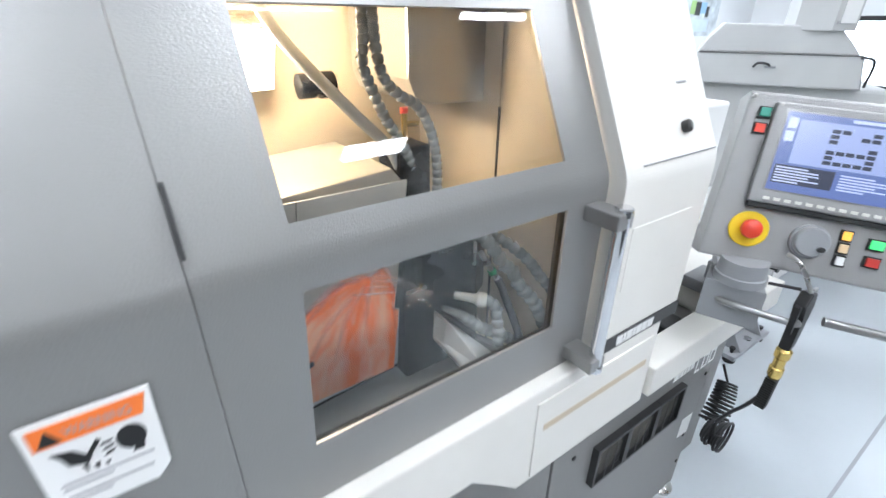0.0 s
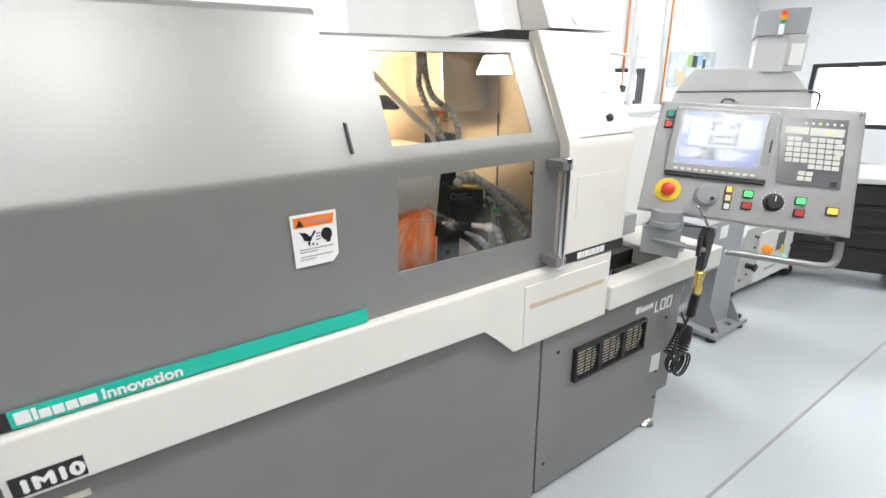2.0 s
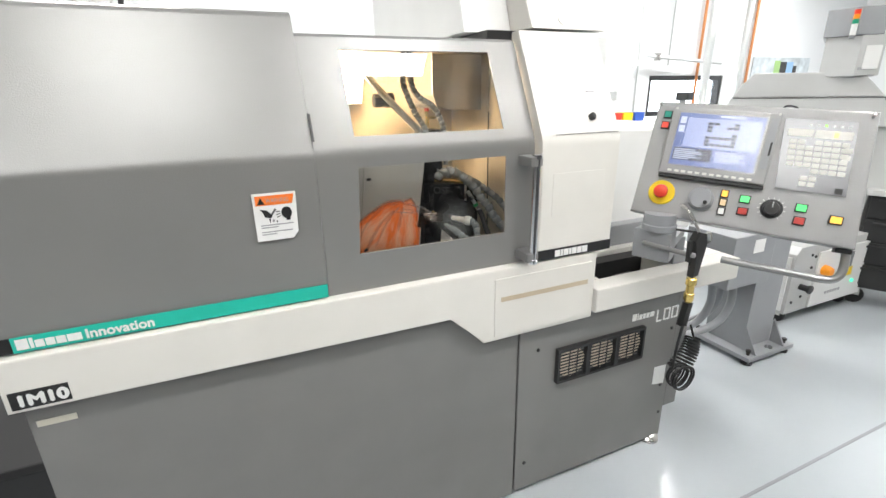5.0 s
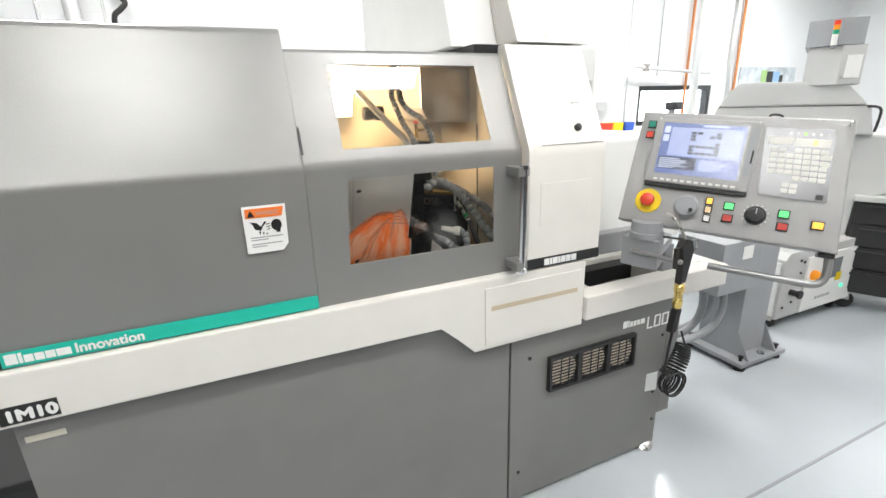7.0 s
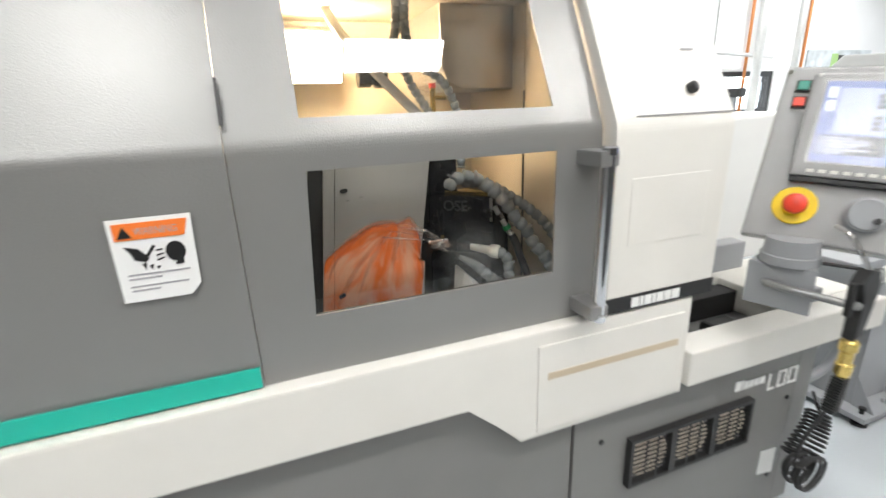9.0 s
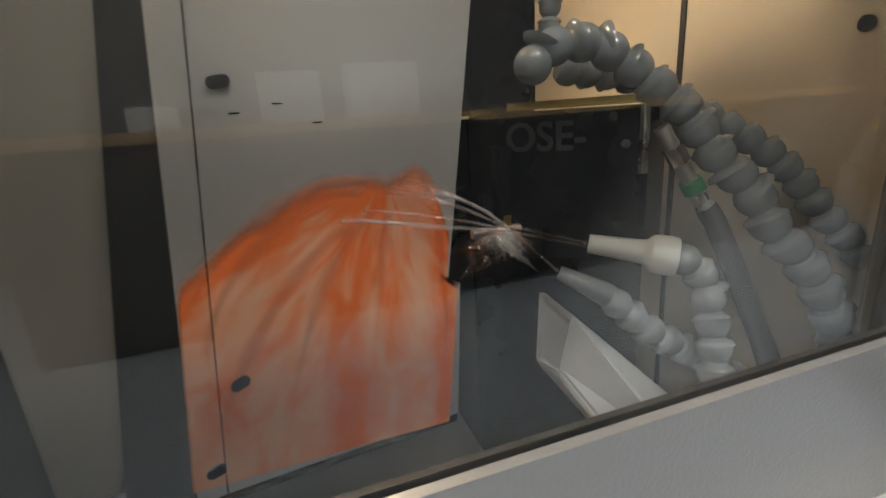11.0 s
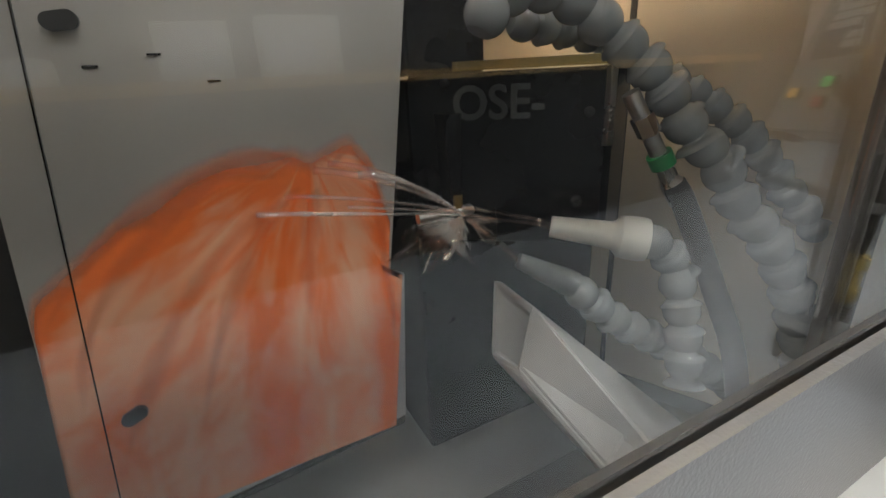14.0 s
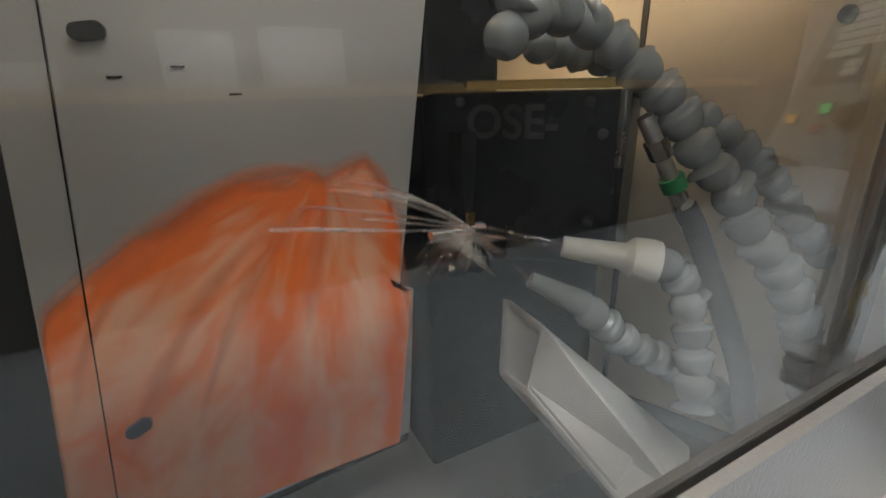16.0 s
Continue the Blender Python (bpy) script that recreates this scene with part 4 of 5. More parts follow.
def mill():
    m = thing("milling_machine", "large beige machining centre with a tall head and signal lamp", "machine")
    m.matrix_basis = pose(3.35, 0.85, FLOOR, 0, 0, -62.5)
    part("bed", prism([(-0.60, 0.0), (0.43, 0.0), (0.43, 0.80), (0.62, 0.86), (0.62, 1.24), (-0.60, 1.24)], 1, 0.06, 0.9, r=0.02), BEIGE, m)
    part("upper_guard", prism([(-0.52, 1.24), (0.46, 1.24), (0.42, 1.43), (-0.45, 1.43)], 1, 0.0, 0.85, r=0.012), BEIGE, m, "beige upper guard")
    part("top_cover", prism([(-0.45, 1.432), (0.40, 1.432), (0.34, 1.50), (0.26, 1.585), (-0.33, 1.60), (-0.40, 1.52)], 1, 0.01, 0.80, r=0.01), BEIGE, m)
    part("head", prism([(0.035, 0.02), (0.215, -0.03), (0.335, 0.02), (0.335, 0.5), (0.035, 0.5)], 2, 1.56, 1.80, r=0.006), BEIGE, m, "beige spindle head")
    part("head_cap", prism([(0.015, 0.01), (0.185, -0.045), (0.315, 0.01), (0.315, 0.5), (0.015, 0.5)], 2, 1.802, 1.965, r=0.004), POST, m, "grey motor cap")
    hq = Matrix.Translation((0.215, -0.03, 0)) @ Matrix.Rotation(math.atan2(0.05, 0.12), 4, "Z")
    part("access_hatch", box(0.03, -0.006, 1.60, 0.115, -0.001, 1.74, 0.002, m=hq), WHITE, m)
    bm = bmesh.new()
    for k in range(5):
        box(0.01 + k * 0.016, -0.005, 1.595, 0.022 + k * 0.016, -0.003, 1.612, bm=bm, m=hq)
    part("print_bars", bm, GREYINK, m)
    sl = part("signal_lamp", lathe([(0.016, 1.80), (0.016, 1.865), (0.0, 1.865)], 16, Matrix.Translation((0.160, -0.075, 0))), WHITE, m, "three-colour signal lamp")
    for k, c in enumerate(((0.02, 0.35, 0.2), (1.0, 0.35, 0.02), (0.9, 0.06, 0.02))):
        part("lens", lathe([(0.0165, 1.866 + k * 0.027), (0.0165, 1.892 + k * 0.027), (0.0, 1.892 + k * 0.027)], 16, Matrix.Translation((0.160, -0.075, 0))), glow("signal_lens", c, 0.4), sl)
    part("lamp_bracket", box(0.145, -0.09, 1.785, 0.175, -0.02, 1.80), POST, m)
    part("cable", tube(smooth_path([(-0.12, -0.005, 1.35), (-0.10, -0.03, 1.375), (-0.05, -0.03, 1.37), (-0.03, -0.005, 1.352)], 5), 0.007, 8), DARK, m, "black cable loop", True)
    part("grip", box(-0.06, -0.02, 1.345, 0.0, -0.001, 1.36, 0.003), POST, m)
    part("guard_seam", box(-0.44, -0.004, 1.425, 0.42, -0.001, 1.429), DARK, m)
    part("side_cable", tube(smooth_path([(0.40, -0.01, 1.42), (0.45, -0.02, 1.415), (0.47, -0.02, 1.38), (0.46, -0.02, 1.26)], 4), 0.008, 8), DARK, m, "", True)


def back_cabinets():
    # pale machine behind the end cover
    c = thing("control_cabinet", "tall pale control cabinet behind the lathe", "cabinet", (2.75, 2.85, FLOOR))
    part("body", box(-0.45, -0.3, 0.0, 0.35, 0.4, 1.99, 0.01), WHITE, c)
    part("door_panel", box(-0.40, -0.312, 0.1, 0.30, -0.301, 1.70, 0.004), BEIGE, c)
    part("latch", box(0.2, -0.33, 1.25, 0.26, -0.313, 1.38, 0.004), DARK, c)
    b = thing("workbench", "white wall bench with bins and small tools", "workbench", (4.7, 3.4, FLOOR))
    part("bench_top", box(-1.2, -0.35, 1.10, 1.7, 0.35, 1.15, 0.005), WHITE, b)
    part("bench_front", box(-1.15, -0.3, 0.0, 1.65, 0.3, 1.099), WHITE, b)
    rnd = random.Random(7)
    for x, col, lb in ((-0.55, RED, "red parts bin on the bench"), (-0.38, YELLOW, "yellow parts bin on the bench"), (-0.2, material("blue_plastic", (0.03, 0.1, 0.45), 0.4), "blue parts bin on the bench")):
        k = thing("parts_bin", lb, "bin", (4.43 + x, 3.25, FLOOR + 1.15), "bins on the bench")
        part("shell", prism([(-0.07, 0.0), (0.07, 0.0), (0.08, 0.10), (-0.08, 0.10)], 1, -0.1, 0.1, r=0.004), col, k)
    k = thing("bench_microscope", "small dark instrument on the bench", "instrument", (4.98, 3.2, FLOOR + 1.15))
    part("foot", box(-0.1, -0.1, 0, 0.1, 0.1, 0.04, 0.01), POST, k)
    part("arm", box(-0.03, -0.03, 0.04, 0.03, 0.03, 0.26, 0.01), POST, k)
    part("head", box(-0.07, -0.12, 0.22, 0.05, 0.06, 0.32, 0.02), DARK, k)
    r = thing("wall_bracket_arm", "grey tubular swing arm fixed to the wall", "bracket", (5.1, 4.20, 1.78))
    part("arm", tube([(-0.42, -0.2, -0.42), (-0.19, -0.2, -0.07), (0.0, -0.2, 0.09), (0.22, -0.2, 0.07), (1.55, -0.2, 0.0)], 0.025, 10), PIPE, r)
    part("joint", lathe([(0.045, -0.05), (0.045, 0.05)], 14, Matrix.Translation((0.22, -0.2, 0.07))), STEEL, r)
    part("wall_mount", box(-0.48, -0.22, -0.5, -0.38, 0.0, -0.38, 0.004), PIPE, r)
    q = thing("wall_poster", "printed picture panel with blue and black shapes on the wall", "poster", (8.40, 4.195, 1.62))
    part("sheet", box(-0.75, -0.02, -0.32, 0.75, 0.0, 0.27), material("poster_sheet", (0.55, 0.6, 0.62), 0.5, vary=0.3, scale=6), q)
    for x0, z0, x1, z1, col in ((-0.2, 0.02, -0.05, 0.22, material("poster_green", (0.35, 0.55, 0.2), 0.5)), (-0.05, 0.0, 0.12, 0.2, BLACK), (0.12, 0.03, 0.3, 0.2, material("poster_blue", (0.3, 0.5, 0.75), 0.5)),
                                (0.3, -0.02, 0.4, 0.14, BLACK), (-0.5, -0.3, -0.25, -0.05, material("poster_tan", (0.6, 0.5, 0.3), 0.5)), (-0.2, -0.25, 0.45, -0.06, material("poster_pale", (0.6, 0.7, 0.8), 0.5))):
        part("printed_shape", box(x0, -0.024, z0, x1, -0.0205, z1), col, q)


def tool_cart():
    c = thing("tool_cart", "black drawer tool cart on castors", "tool cart", (4.043, 0.23, FLOOR))
    c.matrix_basis = pose(4.043, 0.23, FLOOR, 0, 0, -62.5)
    part("body", box(-0.42, -0.30, 0.14, 0.55, 0.35, 0.80, 0.01), DARK, c)
    part("worktop", box(-0.43, -0.34, 0.801, 0.57, 0.37, 0.84, 0.008), BEIGE, c)
    for k in range(4):
        d = part("drawer", box(-0.40, -0.315, 0.17 + k * 0.16, 0.53, -0.301, 0.315 + k * 0.16, 0.004), DARK, c)
        part("drawer_pull", box(-0.36, -0.335, 0.285 + k * 0.16, 0.49, -0.316, 0.30 + k * 0.16, 0.003), RUBBER, d)
    for x in (-0.35, 0.45):
        for y in (-0.23, 0.28):
            w = part("castor", lathe([(0.055, -0.02), (0.062, 0.0), (0.055, 0.02)], 18, axis_pose((x, y, 0.062), (0, 1, 0))), RUBBER, c)
            part("fork", box(x - 0.03, y - 0.03, 0.07, x + 0.03, y + 0.03, 0.139), STEEL, w)


def behind_camera():
    # the bench across the aisle, seen only as a reflection in the door pane
    b = thing("aisle_rack", "long charcoal rack with a wooden top edge, holding papers", "rack", (0.4, -2.75, FLOOR))
    # charcoal front, stretched to the right, added to keep the pane's reflection dark
    part("cabinet", box(-1.7, -0.6, 0.0, 4.6, 0.05, 1.17, 0.006), material("charcoal_enamel", (0.035, 0.036, 0.038), 0.5), b)
    part("wooden_edge", box(-1.75, -0.62, 1.171, 4.65, 0.10, 1.235, 0.006), WOOD, b, "pale wooden top edge")
    for x, w, z in ((0.12, 0.34, 0.27), (0.66, 0.42, 0.30), (-0.6, 0.2, 0.12)):
        k = thing("paper_tray", "white tray of papers on the rack", "paper tray", (0.4 + x - 0.3, -2.80, FLOOR + 1.236), "paper trays")
        part("tray", box(-w / 2, -0.14, 0.0, w / 2, 0.12, z, 0.004), PAPER, k)
    l = thing("floor_crate", "dark plastic crate beside the lathe", "crate", (-1.12, 0.55, FLOOR))
    part("body", prism([(-0.22, 0.0), (0.22, 0.0), (0.26, 0.50), (-0.26, 0.50)], 1, -0.3, 0.3, r=0.01), DARK, l)
    part("rim", box(-0.275, -0.315, 0.501, 0.275, 0.315, 0.53, 0.006), RUBBER, l)


pedestal()
floor_unit()
mill()
back_cabinets()
tool_cart()
behind_camera()


# ---- inside the cutting chamber ----
def chamber():
    part("chamber_back", box(-0.09, 0.60, 0.62, 0.55, 0.612, 1.54), SHEETIN, lathe_machine, "cream chamber wall")
    part("chamber_end", box(0.55, 0.291, 0.62, 0.553, 0.60, 1.53), SHEETIN, lathe_machine, "cream end sheet")
    part("chamber_end", prism([(0.03, 0.62), (0.287, 0.62), (0.287, 1.53), (0.18, 1.53), (0.03, 1.26)], 0, 0.55, 0.553), SHEETIN, lathe_machine, "cream end sheet with two holes")
    part("end_backing", prism([(0.03, 0.62), (0.61, 0.62), (0.61, 1.54), (0.19, 1.54), (0.03, 1.26)], 0, 0.5535, 0.5555), DARK, lathe_machine)
    part("end_return", box(0.505, 0.058, 0.66, 0.5495, 0.066, 1.25), material("bronze_flange_paint", (0.10, 0.085, 0.07), 0.25), lathe_machine, "dark glossy return flange")
    for y in (0.088, 0.118):
        part("end_hole", lathe([(0.006, 0), (0.006, 0.001), (0.0, 0.001)], 12, axis_pose((0.549, y, 1.162), (-1, 0, 0))), BLACK, lathe_machine)
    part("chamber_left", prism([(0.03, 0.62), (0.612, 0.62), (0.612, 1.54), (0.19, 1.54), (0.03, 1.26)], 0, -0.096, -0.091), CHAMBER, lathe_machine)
    part("chamber_ceiling", box(-0.09, 0.20, 1.53, 0.55, 0.612, 1.54), SHEETIN, lathe_machine)
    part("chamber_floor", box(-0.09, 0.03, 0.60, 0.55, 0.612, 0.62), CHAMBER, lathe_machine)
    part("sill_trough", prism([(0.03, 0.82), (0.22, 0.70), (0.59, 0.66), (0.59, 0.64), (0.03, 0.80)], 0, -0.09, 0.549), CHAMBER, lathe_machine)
    # housing of the guide bush, whose front is the splash plate
    hb = part("bush_housing", prism([(-0.085, 0.83), (0.245, 0.83), (0.292, 1.235), (0.272, 1.26), (-0.085, 1.235)], 1, 0.262, 0.52, r=0.004), material("housing_enamel", (0.24, 0.22, 0.185), 0.4, vary=0.06), lathe_machine, "beige guide bush housing")
    sheared = lambda x, z: (x + 0.13 * (z - 0.88), z)
    sp = part("splash_plate", slab([sheared(0.0497, 0.815), sheared(0.262, 0.832), sheared(0.2545, 0.968), sheared(0.2425, 0.974), sheared(0.247, 1.24), sheared(0.0403, 1.24)], 0.245, 0.004), PLATE, lathe_machine, "pale stainless splash plate with slotted holes")
    part("side_strip", slab([sheared(0.0253, 0.81), sheared(0.0488, 0.815), sheared(0.0394, 1.24), sheared(0.0164, 1.24)], 0.2455, 0.004), PLATE, sp)
    part("plate_seam", slab([sheared(0.0488, 0.815), sheared(0.0496, 0.815), sheared(0.0402, 1.24), sheared(0.0394, 1.24)], 0.2432, 0.0004), TOOLM, sp, "thin dark joint in the plate")
    part("plate_lip", slab([sheared(0.0395, 0.805), sheared(0.262, 0.822), sheared(0.262, 0.831), sheared(0.0395, 0.814)], 0.247, 0.02), TOOLM, sp)
    # shade in the gap left of the plate, put in as a black sheet
    part("gap_shadow_sheet", slab([sheared(-0.030, 0.80), sheared(0.0248, 0.81), sheared(0.0159, 1.24), sheared(-0.010, 1.24)], 0.252, 0.003), DARK, sp, "black sheet in place of the shade beside the plate")
    for x, z, a in ((0.095, 1.150, 8), (0.069, 0.918, 25), (0.037, 0.842, 20)):
        m = Matrix.Translation((x, 0.2412, z)) @ Matrix.Rotation(radians(-a), 4, "Y")
        pts = [(0.0065 * (1 if math.cos(t) > 0 else -1) * 0.55 + 0.0045 * math.cos(t), 0.0045 * math.sin(t)) for t in [2 * math.pi * (k + 0.5) / 20 for k in range(20)]]
        bm = prism(pts, 1, -0.0006, 0.0035)
        bmesh.ops.transform(bm, matrix=m, verts=bm.verts)
        part("slotted_hole", bm, BLACK, sp)
    for x, z in ((0.098, 1.128), (0.128, 1.133), (0.155, 1.118)):
        part("scratch", box(x, 0.2442, z, x + 0.007, 0.2449, z + 0.0012), TOOLM, sp)
    # dark column between plate and tool block
    part("bush_nose", lathe([(0.034, 0), (0.034, 0.012), (0.026, 0.016), (0.024, 0.03), (0.010, 0.034), (0.010, 0.042)], 24, axis_pose((0.262, 0.30, 1.022), (1, 0, 0))), TOOLM, lathe_machine, "dark guide bush nose", True)
    part("tool_rail", box(0.296, 0.275, 1.115, 0.365, 0.36, 1.29, 0.004), TOOLM, lathe_machine, "oily black tool rail")
    part("tool_post", box(0.292, 0.272, 0.70, 0.50, 0.40, 1.112, 0.004), TOOLM, lathe_machine, "oily black tool post")
    # gang tool block with its top plate
    tb = part("tool_block", prism([(0.292, 0.270), (0.300, 0.262), (0.402, 0.176), (0.410, 0.176), (0.45, 0.20), (0.45, 0.270)], 2, 0.985, 1.116, r=0.002), TOOLM, lathe_machine, "oily black tool block")
    part("block_cap", prism([(0.33, 0.268), (0.406, 0.180), (0.416, 0.183), (0.385, 0.268)], 2, 1.117, 1.124), BRASS, tb, "brassy top strip")
    part("end_bar", box(0.3985, 0.170, 1.062, 0.4045, 0.1755, 1.116, 0.001), STEEL, tb, "bright steel bar")
    letters("OSE-", 0.034, Matrix.Translation((0.3165, 0.2465, 1.083)) @ Matrix.Rotation(radians(-40), 4, "Z") @ FRONT, "block_code", material("worn_engraving", (0.028, 0.030, 0.028), 0.5), tb, 0.0004, 0.066, 0.0006)
    for x, z in ((0.313, 1.109), (0.384, 1.108), (0.392, 1.086), (0.31, 1.05), (0.388, 1.02)):
        y = 0.262 - (x - 0.300) * 0.843 - 0.002
        part("cap_screw", lathe([(0.0038, -0.004), (0.0038, 0.003), (0.0022, 0.0034), (0.0022, 0.001), (0.0, 0.001)], 14, axis_pose((x, y, z), (-0.64, -0.77, 0))), material("oily_screw_steel", (0.09, 0.09, 0.09), 0.25, 0.8), tb, "oily cap screw", True)
    # small turning tool and bar stock where the jets meet
    part("bar_stock", tube([(0.268, 0.215, 1.021), (0.312, 0.215, 1.021)], 0.004, 14), STEEL, lathe_machine, "thin steel bar being turned", True)
    part("cutting_tool", prism([(0.296, 1.026), (0.304, 1.026), (0.307, 1.09), (0.293, 1.09)], 1, 0.216, 0.232, r=0.001), TOOLM, lathe_machine, "black cutting tool")
    part("tool_tip", box(0.297, 0.212, 1.024, 0.303, 0.2155, 1.034), BRASS, lathe_machine)


chamber()


def segment_mesh(name, r):
    """One ball-and-cup piece of a coolant hose, its axis along z, one pitch long."""
    pr = [(math.cos(radians(a)) * r, math.sin(radians(a)) * r) for a in range(-54, 55, 12)]
    pr += [(0.56 * r, 0.84 * r), (0.60 * r, 0.92 * r), (0.92 * r, 0.98 * r), (1.05 * r, 1.10 * r), (1.11 * r, 1.24 * r), (1.07 * r, 1.27 * r), (0.99 * r, 1.16 * r), (0.80 * r, 1.02 * r)]
    me = shade(put(lathe(pr, 20), name, HOSEM))
    me.set_sharp_from_angle(angle=radians(40))
    return me


SEG, SEG_SMALL, SEG_FINE = segment_mesh("segment", 0.0146), segment_mesh("segment_small", 0.0122), segment_mesh("segment_fine", 0.0098)


def segmented_hose(points, mesh, pitch, label, name="coolant_hose"):
    h = thing(name, label, "coolant hose", (0, 0, 0), "coolant hoses")
    path = smooth_path(points, 10)
    run, nxt = 0.0, 0.0
    for a, b in zip(path, path[1:]):
        d = (b - a).length
        while nxt <= run + d:
            p = a.lerp(b, (nxt - run) / d)
            s = new("segment", mesh)
            s.parent = h
            s.matrix_basis = axis_pose(p, b - a)
            nxt += pitch
        run += d
    return h


segmented_hose([(0.316, 0.197, 1.149), (0.321, 0.197, 1.157), (0.337, 0.195, 1.162), (0.362, 0.19, 1.162), (0.384, 0.183, 1.15), (0.403, 0.172, 1.132), (0.421, 0.16, 1.113), (0.436, 0.15, 1.09), (0.446, 0.139, 1.069), (0.462, 0.128, 1.05), (0.471, 0.116, 1.024), (0.486, 0.104, 1.001), (0.502, 0.094, 0.975), (0.515, 0.085, 0.944), (0.529, 0.078, 0.904), (0.535, 0.07, 0.858)], SEG, 0.0228,
               "grey ball-segment coolant hose arching over the tool block")
segmented_hose([(0.365, 0.225, 1.146), (0.386, 0.222, 1.143), (0.424, 0.21, 1.134), (0.475, 0.168, 1.096), (0.487, 0.156, 1.085), (0.502, 0.143, 1.07), (0.518, 0.13, 1.049), (0.534, 0.117, 1.022), (0.549, 0.102, 0.998), (0.564, 0.092, 0.972), (0.577, 0.082, 0.932), (0.596, 0.074, 0.876)], SEG_SMALL, 0.0182, "grey ball-segment coolant hose behind another")
CONE_TIP, CONE_END = Vector((0.321, 0.169, 0.993)), Vector((0.348, 0.152, 0.977))
h2 = segmented_hose([(0.359, 0.146, 0.967), (0.383, 0.138, 0.944), (0.413, 0.128, 0.923), (0.455, 0.118, 0.893), (0.496, 0.108, 0.858), (0.539, 0.1, 0.808)], SEG_SMALL, 0.0185,
                    "grey ball-segment coolant hose with a grey cone nozzle")
part("cone_nozzle", lathe([(0.0042, 0.0), (0.0056, 0.0), (0.0095, (CONE_END - CONE_TIP).length), (0.0095, (CONE_END - CONE_TIP).length + 0.008)], 20, axis_pose(CONE_TIP, CONE_END - CONE_TIP)), HOSEM, h2, "grey cone nozzle", True)
NOZ_TIP, NOZ_END = Vector((0.349, 0.169, 1.012)), Vector((0.392, 0.131, 1.005))
h3 = segmented_hose([(0.4, 0.124, 1.003), (0.412, 0.118, 0.99), (0.411, 0.108, 0.969), (0.41, 0.1, 0.943), (0.404, 0.09, 0.91)], SEG_SMALL, 0.0185, "grey ball-segment coolant hose with an ivory nozzle")
part("ivory_nozzle", lathe([(0.003, 0.0), (0.0075, 0.0), (0.0095, 0.040), (0.0100, 0.042), (0.0142, 0.046), (0.0150, 0.052), (0.0150, 0.060), (0.0142, 0.064), (0.010, 0.065)], 24,
                               axis_pose(NOZ_TIP, NOZ_END - NOZ_TIP)), NOZM, h3, "ivory plastic nozzle", True)
# two hoses coming down from the chamber roof
segmented_hose([(0.250, 0.30, 1.53), (0.240, 0.28, 1.475), (0.232, 0.27, 1.44), (0.243, 0.27, 1.405), (0.266, 0.27, 1.353), (0.293, 0.27, 1.311), (0.320, 0.28, 1.264), (0.335, 0.295, 1.21), (0.342, 0.30, 1.165)], SEG_FINE, 0.0158, "grey ball-segment coolant hose from the roof")
segmented_hose([(0.268, 0.30, 1.53), (0.256, 0.27, 1.47), (0.262, 0.26, 1.42), (0.288, 0.26, 1.39), (0.324, 0.26, 1.368), (0.347, 0.26, 1.337), (0.362, 0.26, 1.298), (0.372, 0.262, 1.241), (0.372, 0.265, 1.18)], SEG_FINE, 0.0158, "grey ball-segment coolant hose from the roof")


